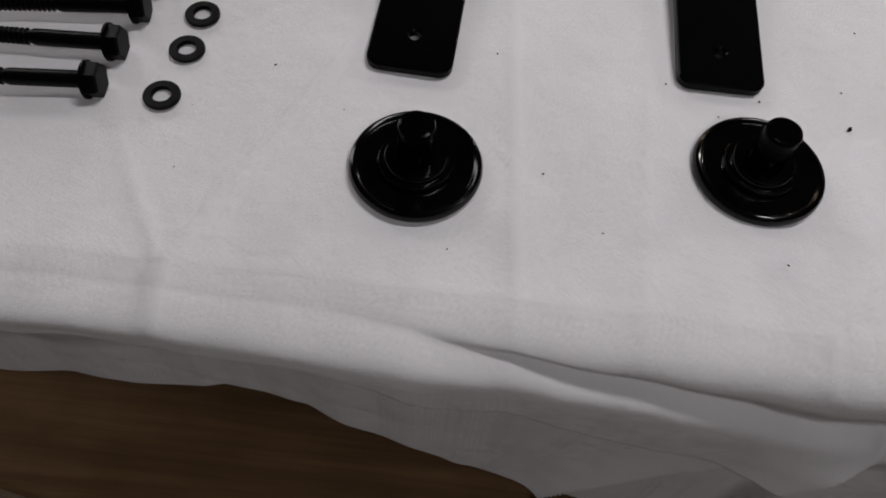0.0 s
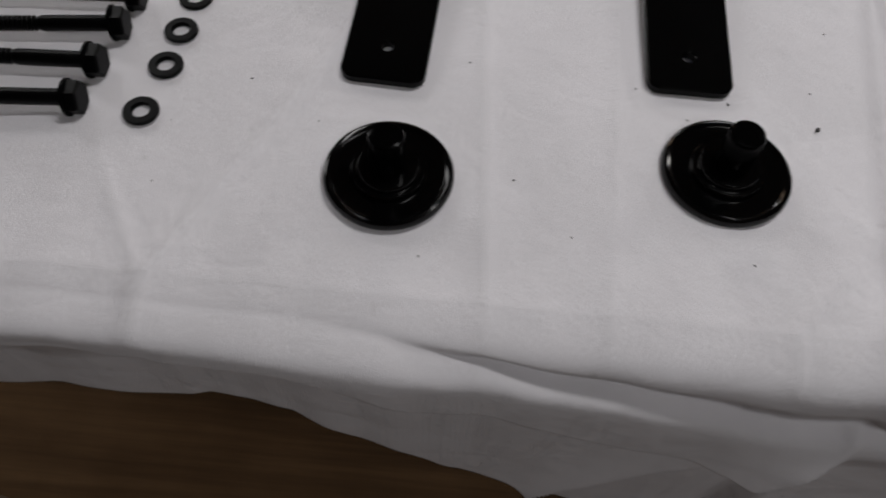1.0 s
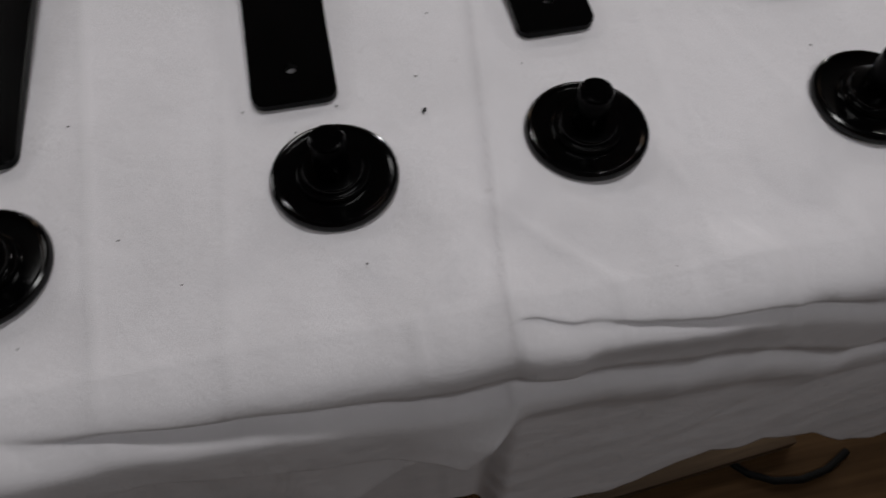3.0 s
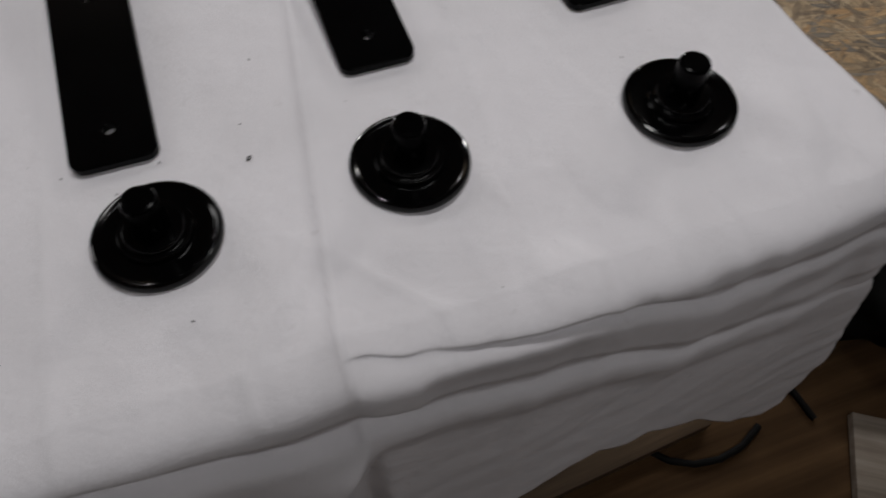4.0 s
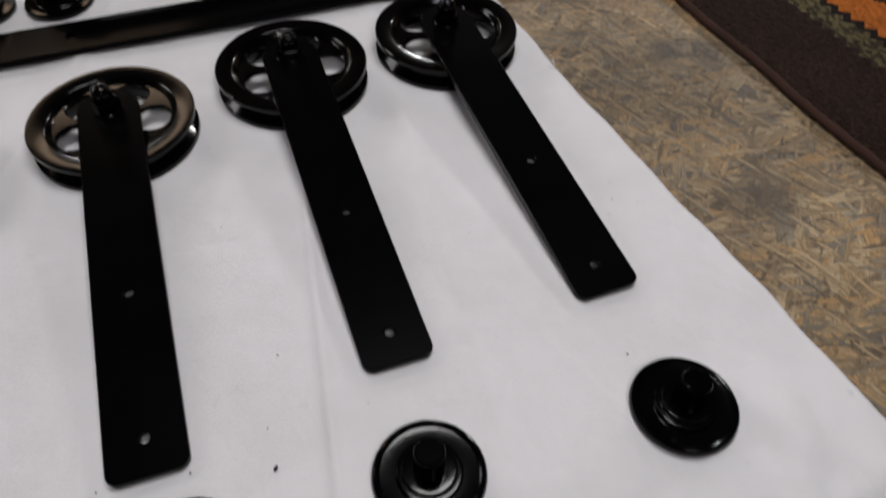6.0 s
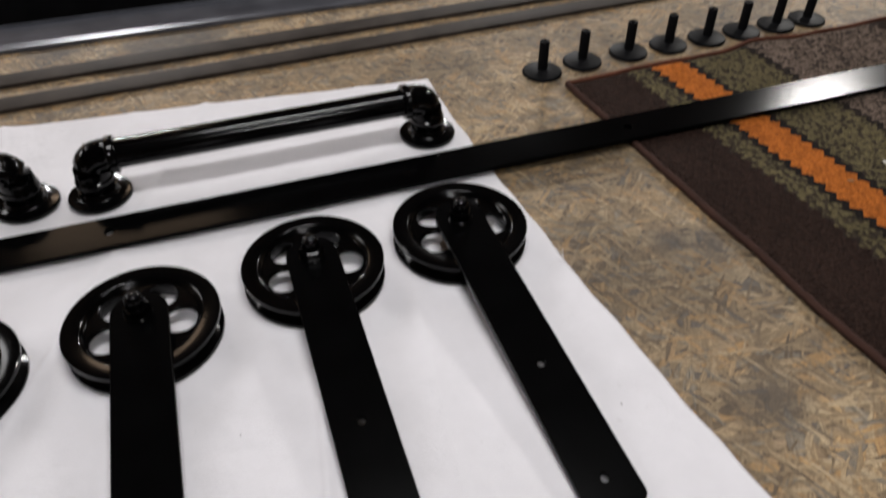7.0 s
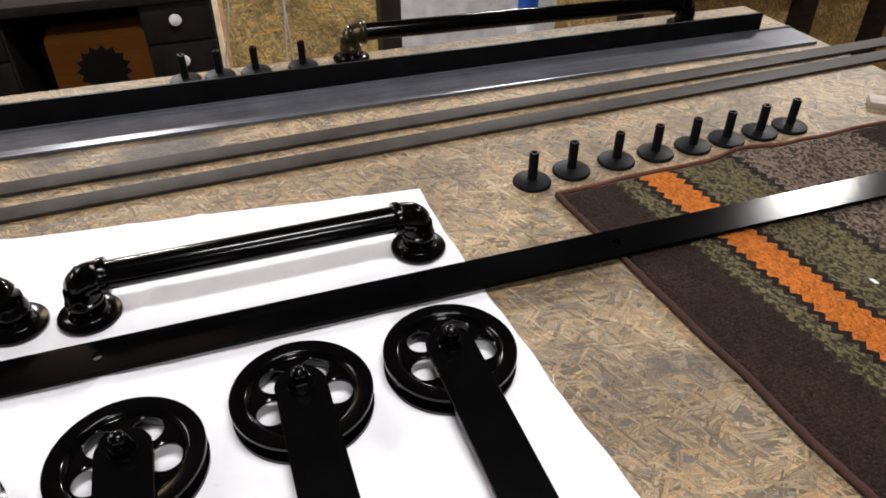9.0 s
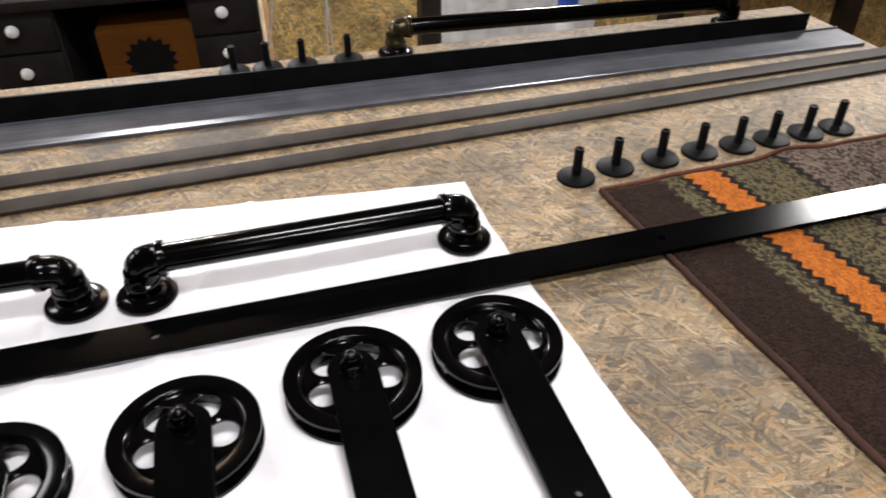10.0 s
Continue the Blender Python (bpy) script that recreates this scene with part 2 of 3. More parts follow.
def lathe(profile, seg=48, m=None, bm=None):
    """Turns a profile of (radius, height) round z; a radius of 0 closes it."""
    bm = bm or bmesh.new()
    m = m or Matrix()
    rings = []
    for r, z in profile:
        if r <= 1e-6:
            rings.append([bm.verts.new(m @ Vector((0, 0, z)))])
        else:
            rings.append([bm.verts.new(m @ Vector((r * math.cos(2 * math.pi * k / seg), r * math.sin(2 * math.pi * k / seg), z))) for k in range(seg)])
    for a, b in zip(rings, rings[1:]):
        for k in range(seg):
            n = (k + 1) % seg
            if len(a) == 1 and len(b) == 1:
                continue
            if len(a) == 1:
                bm.faces.new((a[0], b[k], b[n]))
            elif len(b) == 1:
                bm.faces.new((a[k], a[n], b[0]))
            else:
                bm.faces.new((a[k], a[n], b[n], b[k]))
    return bm


def box(sx, sy, sz, bevel=0.0, m=None, bm=None, seg=2):
    """A box with its base at z 0, bevelled."""
    bm = bm or bmesh.new()
    made = bmesh.ops.create_cube(bm, size=1.0, matrix=(m or Matrix()) @ Matrix.Translation((0, 0, sz / 2)) @ Matrix.Diagonal((sx, sy, sz, 1)))
    if bevel:
        edges = {e for v in made["verts"] for e in v.link_edges}
        bmesh.ops.bevel(bm, geom=list(edges), offset=bevel, segments=seg, affect="EDGES", profile=0.6)
    return bm


def circle(cx, cy, r, n=24):
    return [(cx + r * math.cos(2 * math.pi * k / n), cy + r * math.sin(2 * math.pi * k / n)) for k in range(n)]


def plate(outline, holes, thick, bevel=0.0006):
    """A flat plate with holes, its base at z 0, with eased rims."""
    bm = bmesh.new()
    for pts in [outline, *holes]:
        vs = [bm.verts.new((x, y, 0)) for x, y in pts]
        for a, b in zip(vs, vs[1:] + vs[:1]):
            bm.edges.new((a, b))
    bmesh.ops.triangle_fill(bm, use_beauty=True, use_dissolve=False, edges=list(bm.edges), normal=(0, 0, 1))
    out = bmesh.ops.extrude_face_region(bm, geom=list(bm.faces))
    bmesh.ops.translate(bm, verts=[v for v in out["geom"] if isinstance(v, bmesh.types.BMVert)], vec=(0, 0, thick))
    bmesh.ops.recalc_face_normals(bm, faces=bm.faces)
    if bevel:
        rims = [e for e in bm.edges if len(e.link_faces) == 2 and e.calc_face_angle(0) > 1.2 and abs(e.verts[0].co.z - e.verts[1].co.z) < 1e-6]
        bmesh.ops.bevel(bm, geom=rims, offset=bevel, segments=1, affect="EDGES")
    return bm


def rounded_rect(x0, y0, x1, y1, r, n=6):
    pts = []
    for cx, cy, a in ((x1 - r, y1 - r, 0), (x0 + r, y1 - r, 90), (x0 + r, y0 + r, 180), (x1 - r, y0 + r, 270)):
        pts += [(cx + r * math.cos(radians(a + 90 * k / n)), cy + r * math.sin(radians(a + 90 * k / n))) for k in range(n + 1)]
    return pts


def tube(points, radius, seg=20, caps=True):
    """A round bar along points; radius a number or one per point."""
    bm = bmesh.new()
    rings = []
    pts = [Vector(p) for p in points]
    up = Vector((0, 0, 1))
    for i, p in enumerate(pts):
        d = (pts[min(i + 1, len(pts) - 1)] - pts[max(i - 1, 0)]).normalized()
        side = d.cross(up) if abs(d.dot(up)) < 0.98 else d.cross(Vector((0, 1, 0)))
        side.normalize()
        if i and side.dot(last) < 0:
            side = -side
        last = side
        top = side.cross(d)
        r = radius[i] if isinstance(radius, (list, tuple)) else radius
        rings.append([bm.verts.new(p + r * (math.cos(2 * math.pi * k / seg) * side + math.sin(2 * math.pi * k / seg) * top)) for k in range(seg)])
    for a, b in zip(rings, rings[1:]):
        for k in range(seg):
            bm.faces.new((a[k], a[(k + 1) % seg], b[(k + 1) % seg], b[k]))
    if caps:
        bm.faces.new(rings[0][::-1])
        bm.faces.new(rings[-1])
    return bm


def smooth(a, b, x):
    t = np.clip((x - a) / (b - a), 0, 1)
    return t * t * (3 - 2 * t)


# ---- setting ----
def structure(name, bm, mat, label, category):
    ob = part(name, bm, mat)
    return tagged(ob, label, category, kind="structure")


structure("floor", box(8.0, 9.0, 0.1, m=Matrix.Translation((0.5, 1.2, FLOOR_Z - 0.1))), FLOORING, "dark dusty wooden workshop floor", "floor")
structure("ceiling", box(8.0, 9.0, 0.1, m=Matrix.Translation((0.5, 1.2, CEIL_Z))), CEIL_WOOD, "brown boarded workshop ceiling", "ceiling")
structure("wall_south", box(8.0, 0.1, CEIL_Z - FLOOR_Z, m=Matrix.Translation((0.5, -3.25, FLOOR_Z))), PLASTER, "plain wall behind the bench", "wall")
structure("wall_north", box(8.0, 0.1, CEIL_Z - FLOOR_Z, m=Matrix.Translation((0.5, 5.65, FLOOR_Z))), PLASTER, "plain far wall of the workshop", "wall")
structure("wall_west", box(0.1, 8.8, CEIL_Z - FLOOR_Z, m=Matrix.Translation((-3.45, 1.2, FLOOR_Z))), PLASTER, "plain side wall of the workshop", "wall")
structure("wall_east", box(0.1, 8.8, CEIL_Z - FLOOR_Z, m=Matrix.Translation((4.45, 1.2, FLOOR_Z))), PLASTER, "plain side wall of the workshop", "wall")
structure("wall_back", box(1.6, 0.02, 1.15, 0.002, Matrix.Translation((-0.68, 2.18, FLOOR_Z))), WHITE_BOARD, "plain white wall board behind the desk", "wall")
partition = structure("partition_wall", box(3.3, 1.05, 0.02, 0.002), OSB_WALL, "low partition of bare osb boards", "wall")
partition.matrix_basis = Matrix.Translation((1.78, 2.03, FLOOR_Z + 0.525)) @ Matrix.Rotation(radians(90), 4, "X")

# ---- workbench ----
BENCH = empty("workbench", pose(0, 0, FLOOR_Z))
tagged(BENCH, "large workbench with a worn osb top on a pine frame", "workbench")
TOP_T = 0.018
top = part("worktop", plate([(-1.2, -0.129), (1.33, -0.129), (1.24, 1.225), (-1.2, 1.245)], [], TOP_T, 0.001), OSB, BENCH, "worn flaky osb top with glue and dirt stains")
top.location = (0, 0, -FLOOR_Z - TOP_T)
for y in (-0.105, 1.15):
    part("apron", box(2.4, 0.038, 0.14, 0.002, Matrix.Translation((0.02, y, -FLOOR_Z - TOP_T - 0.14))), PINE, BENCH)
for x in (-1.1, 0.0, 1.1):
    for y in (-0.02, 1.1):
        part("leg", box(0.089, 0.038, -FLOOR_Z - TOP_T, 0.003, Matrix.Translation((x, y, 0))), PINE, BENCH)
for y in (0.3, 0.75):
    part("joist", box(2.3, 0.038, 0.089, 0.002, Matrix.Translation((0.02, y, -FLOOR_Z - TOP_T - 0.089))), PINE, BENCH)


# ---- white sheet ----
def sheet_mesh():
    nx, ny_top, ny_drop = 480, 210, 210
    u = np.linspace(0, 1, nx)
    s_top = np.linspace(0, 1, ny_top)
    s_drop = np.linspace(0, 1, ny_drop + 1)[1:] ** 1.5
    key_y = np.array([-0.131, -0.115, -0.07, 0.05, 0.166, 0.29, 0.474, 0.55, 0.73])
    key_x = np.array([0.386, 0.387, 0.382, 0.367, 0.352, 0.339, 0.3235, 0.318, 0.3125])
    left = -0.92
    EDGE = -0.131

    def wave(x, y, f, seed):
        return np.array([[noise.noise(Vector((f * a, f * b, seed))) for a, b in zip(ra, rb)] for ra, rb in zip(x, y)])

    # flat part, from the far hem to the bench edge
    S, U = np.meshgrid(s_top, u, indexing="ij")
    far = 0.747 - 0.0937 * (U * 1.24 + left)
    Y = far + (EDGE - far) * S
    XR = np.interp(Y, key_y, key_x) + 0.0008 * np.sin(Y * 37) + 0.0006 * np.sin(Y * 91)
    X = left + (XR - left) * U
    Z = 0.0022 + 0.0010 * wave(X, Y, 9, 1.0) + 0.0006 * wave(X, Y, 26, 4.0)

    def crease(x0, slope, height, width):
        d = X - (x0 + slope * Y)
        return height * np.exp(-np.abs(d) / width)

    # pressed fold line that runs down to the knot at the bench edge
    line = X - (0.036 + 0.135 * Y)
    Z += (0.0045 * np.exp(-np.abs(line) / 0.004) + 0.0025 * smooth(-0.004, 0.004, line) * np.exp(-np.maximum(line, 0) / 0.03)) * smooth(0.42, 0.2, Y)
    Z += crease(-0.192, -0.06, 0.0030, 0.011) + crease(-0.30, 0.42, 0.0034, 0.008) + crease(-0.115, 0.05, 0.0016, 0.010) + crease(0.145, 0.1, 0.0014, 0.009)
    Z += crease(0.21, -0.35, 0.0012, 0.012) * smooth(0.3, -0.1, Y)
    # soft hollows towards the bench edge, deeper beyond the knot
    edge = smooth(0.0, EDGE, Y)
    Z += edge * (-0.001 + (0.0035 + 0.0105 * smooth(0.03, 0.15, X)) * wave(X * 2.6, Y * 1.6, 9, 7.0))
    # slanting pulls that run from the knot up into the flat part
    for x0, slope, h, w in ((-0.03, 0.75, 0.0022, 0.006), (0.075, -0.9, 0.0024, 0.007), (0.16, -0.5, 0.0022, 0.008), (-0.36, -0.6, 0.0020, 0.007)):
        d = X - (x0 + slope * (Y - EDGE))
        Z += h * np.exp(-np.abs(d) / w) * smooth(EDGE + 0.10, EDGE + 0.02, Y)
    Z = np.maximum(Z, 0.0012)
    rows = [np.stack([X[i], Y[i], Z[i]], 1) for i in range(ny_top)]

    # hanging part: rolls over the bench edge, creased along it
    x = X[-1]
    z_edge = Z[-1]
    hem = np.interp(x, [-0.92, -0.3, -0.2, -0.1, 0.0, 0.12, 0.18, 0.21, 0.26, 0.30, 0.34, 0.37, 0.386], [0.125, 0.15, 0.25, 0.32, 0.36, 0.34, 0.32, 0.29, 0.30, 0.345, 0.41, 0.445, 0.435]) + 0.005 * np.sin(x * 60)
    main = np.interp(x, [-0.45, -0.27, -0.233, -0.155, -0.11, -0.05, 0.01, 0.028, 0.07, 0.14, 0.235, 0.34], [0.003, 0.0035, 0.006, 0.024, 0.031, 0.045, 0.056, 0.058, 0.064, 0.079, 0.11, 0.138])
    upper = np.interp(x, [0.0, 0.03, 0.11, 0.17, 0.22, 0.30, 0.37], [0.004, 0.004, 0.014, 0.024, 0.037, 0.050, 0.047])
    lower = np.interp(x, [-0.45, -0.28, -0.25, -0.22, -0.17, -0.113, 0.0], [0.030, 0.030, 0.040, 0.060, 0.072, 0.096, 0.12])
    right = smooth(0.010, 0.030, x)
    n1 = np.array([noise.noise(Vector((a * 7, 3.3, 0))) for a in x])
    n2 = np.array([noise.noise(Vector((a * 19, 8.1, 0))) for a in x])
    n3 = np.array([noise.noise(Vector((a * 45, 1.1, 5))) for a in x])
    main, upper, lower = main * (1 + 0.06 * n2), upper * (1 + 0.12 * n2), lower * (1 + 0.08 * n2)
    hang = np.interp(x, [-0.45, -0.2, 0.0, 0.35], [-0.006, 0.0, 0.002, 0.0])
    dent_a = np.array([noise.noise(Vector((a * 16, 2.0, 1.5))) + 0.5 * noise.noise(Vector((a * 41, 6.0, 1.5))) for a in x])
    dent_b = np.array([noise.noise(Vector((a * 21, 9.0, 4.5))) + 0.5 * noise.noise(Vector((a * 47, 1.0, 4.5))) for a in x])
    strength = np.clip((main - 0.004) / 0.016, 0, 1)
    fan = smooth(0.24, 0.386, x)
    for s in s_drop:
        d = s * hem

        def step(at, size, width):
            return size * np.where(d > at, 1 - np.exp(-np.maximum(d - at, 0) / width), 0)

        out = (0.028 - 0.009 * fan) * (1 - np.exp(-d / 0.0045)) + hang * smooth(0, 0.02, d)
        # left of the knot: a band that turns in, then a full roll that tucks under
        west = -0.006 * strength * smooth(0.45, 1.0, np.clip(d / np.maximum(main, 0.004), 0, 1)) + step(main, 0.014 + 0.003 * n1, 0.0036)
        west = west - 0.008 * smooth(-0.007, 0.0, d - lower) - step(lower, 0.014, 0.010) * smooth(-0.42, -0.30, x)
        west = west - 0.012 * smooth(0.03, 0.09, d) * smooth(-0.28, -0.38, x)
        # right of the knot: two long creases with shallow rolls between them
        east = -0.0055 * smooth(0.5, 1.0, np.clip(d / upper, 0, 1)) + step(upper, 0.0085, 0.0028)
        east = east - 0.0075 * smooth(0.55, 1.0, np.clip((d - upper) / np.maximum(main - upper, 0.004), 0, 1)) + step(main, 0.0095 - 0.004 * smooth(0.14, 0.3, x), 0.0034)
        east = east - 0.007 * smooth(0.012, 0.06, d - main) + 0.08 * np.maximum(d - 0.14, 0) ** 1.15
        # hollows pressed into the rolls
        dents = np.sin(np.pi * np.clip(d / upper, 0, 1)) * np.maximum(dent_a, 0) * 0.009 + np.sin(np.pi * np.clip((d - upper) / np.maximum(main - upper, 0.004), 0, 1)) * np.maximum(dent_b, 0) * 0.008
        east = east - dents
        out = out + (1 - right) * west + right * (1 - 0.45 * fan) * east
        deep = smooth(0.0, 0.03, d)
        out = out + deep * (0.0022 * n2 + 0.0012 * n3 * smooth(0.01, 0.06, d))
        # slanting fold below the knot
        fold_x = 0.022 - 0.62 * np.clip(d - 0.058, 0, 1)
        out = out + 0.013 * np.exp(-np.abs(x - fold_x) / 0.022) * smooth(0.055, 0.090, d) * (x < fold_x) + 0.013 * np.exp(-np.abs(x - fold_x) / 0.012) * smooth(0.055, 0.090, d) * (x >= fold_x)
        rip = np.array([noise.noise(Vector((a * 5, b * 42 + a * 12, 2.0))) + 0.6 * noise.noise(Vector((a * 11, b * 30, 6.0))) for a, b in zip(x, d)])
        out = out + (0.0010 + 0.0016 * fan) * rip * smooth(0.05, 0.09, d) * right
        xx = x + fan * np.interp(d, [0, 0.01, 0.06, 0.12, 0.2, 0.31, 0.42], [0, -0.004, 0.002, 0.022, 0.052, 0.082, 0.076]) + 0.002 * n2 * deep
        rows.append(np.stack([xx, EDGE - out, z_edge - d * (1 - 0.03 * n1)], 1))
    P = np.concatenate(rows)
    nr = len(rows)
    i = np.arange(nr - 1)[:, None] * nx + np.arange(nx - 1)[None, :]
    F = np.stack([i, i + nx, i + nx + 1, i + 1], -1).reshape(-1, 4)
    me = bpy.data.meshes.new("sheet")
    me.from_pydata(P.tolist(), [], F.tolist())
    me.polygons.foreach_set("use_smooth", [True] * len(me.polygons))
    me.materials.append(CLOTH)
    ob = new("bed_sheet", me)
    mod = ob.modifiers.new("thickness", "SOLIDIFY")
    mod.thickness, mod.offset = 0.0007, -1.0
    return ob


tagged(sheet_mesh(), "creased white cotton sheet spread over the bench edge", "sheet")


# ---- hanger straps with wheels ----
def hanger():
    """Origin on the sheet under the strap's free end; the strap runs along y and rises to the wheel."""
    root = empty("door_hanger")
    length, half = 0.328, 0.0252
    rise = math.atan2(0.0250, length)
    tilt = Matrix.Rotation(rise, 4, "X")
    pts = []
    r = 0.008
    for cx, a in ((-half + r, 180), (half - r, 270)):
        pts += [(cx + r * math.cos(radians(a + 15 * k)), r + r * math.sin(radians(a + 15 * k))) for k in range(7)]
    pts += [(half * math.cos(radians(a)), length + half * math.sin(radians(a))) for a in range(0, 181, 9)]
    strap = part("strap", plate(pts, [circle(0, 0.0255, 0.0036, 16), circle(0, 0.137, 0.0036, 16)], 0.006, 0.0009), SATIN, root, "satin black flat steel strap with two bolt holes")
    strap.matrix_basis = tilt
    base = Matrix.Translation((0, length * math.cos(rise), 0.0))  # the wheel lies flat under the leaning strap
    R = 0.0692
    rim = lathe([(R, 0.0), (R, 0.004), (R - 0.008, 0.0105), (R - 0.008, 0.0125), (R, 0.019), (R, 0.0225), (R - 0.001, 0.0235), (0.0550, 0.0235), (0.0535, 0.0229), (0.0520, 0.0208), (0.0508, 0.0190), (0.0500, 0.0182), (0.0498, 0.0150), (0.0498, 0.0110), (0.0500, 0.006), (0.0525, 0.0), (R, 0.0)], 72)
    wheel = part("wheel", rim, GLOSS, root, "gloss black grooved wheel")
    wheel.matrix_basis = base
    web = plate(circle(0, 0, 0.0505, 60), [circle(0.0336 * math.cos(radians(60 + 72 * k)), 0.0336 * math.sin(radians(60 + 72 * k)), 0.0153, 28) for k in range(5)], 0.0052, 0.0014)
    part("web", web, GLOSS, wheel).location = (0, 0, 0.0135)
    part("hub", lathe([(0.0, 0.0), (0.013, 0.0), (0.014, 0.001), (0.014, 0.0255), (0.0, 0.0255)], 32), GLOSS, wheel)
    nut = bmesh.new()
    lathe([(0.0130, 0), (0.0130, 0.0014), (0.0124, 0.0020), (0.0, 0.0020)], 32, bm=nut)
    lathe([(0.0114, 0.0020), (0.0114, 0.0100), (0.0100, 0.0112), (0.0, 0.0112)], 6, bm=nut)
    lathe([(0.0084, 0.0112), (0.0084, 0.0165), (0.0079, 0.0195), (0.0066, 0.0222), (0.0045, 0.0240), (0.0022, 0.0248), (0.0, 0.0250)], 32, bm=nut)
    part("cap_nut", nut, GLOSS, root, "gloss black domed cap nut").matrix_basis = tilt @ Matrix.Translation((0, length, 0.006))
    bolt = bmesh.new()
    lathe([(0, -0.0045), (0.0085, -0.0045), (0.009, -0.0035), (0.009, 0.0), (0, 0)], 24, bm=bolt)
    part("axle_bolt", bolt, BOLT, root).matrix_basis = base
    tagged(root, "black rolling-door hanger strap with a spoked wheel on the sheet", "door hanger", "door hangers on the sheet")
    return root


def strap_pose(x0, y0, x1, y1):
    return pose(x0, y0, 0.0028, 0, 0, -math.degrees(math.atan2(x1 - x0, y1 - y0)))


STRAPS = [(-0.2546, 0.0055, -0.2400, 0.3335), (-0.0730, 0.0175, -0.0710, 0.3455), (0.0942, 0.0445, 0.0898, 0.3721), (0.2578, 0.0535, 0.2444, 0.3813)]
first = hanger()
first.matrix_basis = strap_pose(*STRAPS[0])
for row in STRAPS[1:]:
    copy_thing(first, strap_pose(*row))


# ---- flanged posts ----
def flanged_post():
    root = empty("wheel_stop")
    part("base", lathe([(0, 0), (0.0340, 0), (0.0352, 0.0008), (0.0357, 0.0022), (0.0355, 0.0040), (0.0347, 0.0054), (0.0332, 0.0060), (0.0318, 0.0056), (0.0308, 0.0047), (0.0304, 0.0046), (0.0208, 0.0046), (0.0206, 0.0048), (0.0202, 0.0072), (0.0196, 0.0080), (0.0190, 0.0081), (0.0172, 0.0081), (0.0170, 0.0083), (0.0166, 0.0104), (0.0160, 0.0112), (0.0154, 0.0113), (0.0100, 0.0113), (0, 0.0113)], 72), GLOSS, root, sharp=28)
    part("post", lathe([(0.0100, 0.0110), (0.0098, 0.0130), (0.0096, 0.0343), (0.0091, 0.0355), (0.0078, 0.0360), (0, 0.0360)], 40), RAIL, root, sharp=20)
    return tagged(root, "gloss black round flange with a short upright post", "wheel stop", "wheel stops in a row on the sheet")


first = flanged_post()
first.matrix_basis = pose(-0.2418, -0.0597, 0.0026)
for x, y in ((-0.0576, -0.0380), (0.0880, -0.0348), (0.2610, -0.0444)):
    copy_thing(first, pose(x, y, 0.0026))


# ---- lag bolts and washers ----
def lag_bolt():
    """Lies along -x with its head at the origin."""
    root = empty("lag_bolt")
    along = Matrix.Translation((0, 0, 0.0092)) @ Matrix.Rotation(radians(-90), 4, "Y")
    part("head", lathe([(0, 0), (0.0085, 0), (0.0100, 0.001), (0.0100, 0.0072), (0, 0.0072)], 6, along @ Matrix.Rotation(radians(30), 4, "Z") @ Matrix.Translation((0, 0, -0.0072))), BOLT, root)
    part("collar", lathe([(0, 0), (0.0107, 0), (0.0107, 0.0014), (0, 0.0014)], 28, along), BOLT, root)
    part("shank", lathe([(0.0048, 0.0), (0.0048, 0.042), (0.0042, 0.044)], 20, along), BOLT, root)
    thread = [(0.0042, 0.044)]
    z = 0.045
    while z < 0.096:
        thread += [(0.0036, z), (0.0036, z + 0.0009), (0.0048, z + 0.0017), (0.0048, z + 0.0019)]
        z += 0.0028
    thread += [(0.0030, z), (0.0, z + 0.008)]
    part("thread", lathe(thread, 20, along), BOLT, root, sharp=20)
    return tagged(root, "black hex-head lag bolt lying on the sheet", "bolt", "lag bolts beside the washers")


first = lag_bolt()
BOLTS = [(-0.4250, -0.0315, 5), (-0.4225, -0.0025, 3), (-0.4185, 0.0285, 7), (-0.4165, 0.0545, 4)]
first.matrix_basis = pose(BOLTS[0][0], BOLTS[0][1], 0.0026, 0, 0, BOLTS[0][2])
for x, y, a in BOLTS[1:]:
    copy_thing(first, pose(x, y, 0.0026, 0, 0, a))

washer = part("washer", lathe([(0.0052, 0.0), (0.0098, 0.0), (0.0103, 0.0005), (0.0103, 0.0021), (0.0098, 0.0026), (0.0056, 0.0026), (0.0052, 0.0020), (0.0052, 0.0)], 40), BOLT)
tagged(washer, "small black flat washer lying on the sheet", "washer", "washers beside the bolts")
washer.matrix_basis = pose(-0.3872, -0.0306, 0.0030)
for x, y in ((-0.3832, 0.0056), (-0.3820, 0.0349), (-0.3805, 0.0640)):
    copy_thing(washer, pose(x, y, 0.0030))


# ---- flat rail across sheet and rug ----
RAIL_W = 0.0505
rail = part("flat_rail", plate([(-1.0, -RAIL_W / 2), (1.2, -RAIL_W / 2), (1.2, RAIL_W / 2), (-1.0, RAIL_W / 2)], [circle(-0.716 + 0.612 * k, 0.0, 0.0052, 20) for k in range(4)], 0.006, 0.0007), RAIL)
rail.matrix_basis = pose(0, 0.4985, 0.0072, 0, -0.2, 0.42)
tagged(rail, "long satin black flat steel rail with bolt holes", "rail")


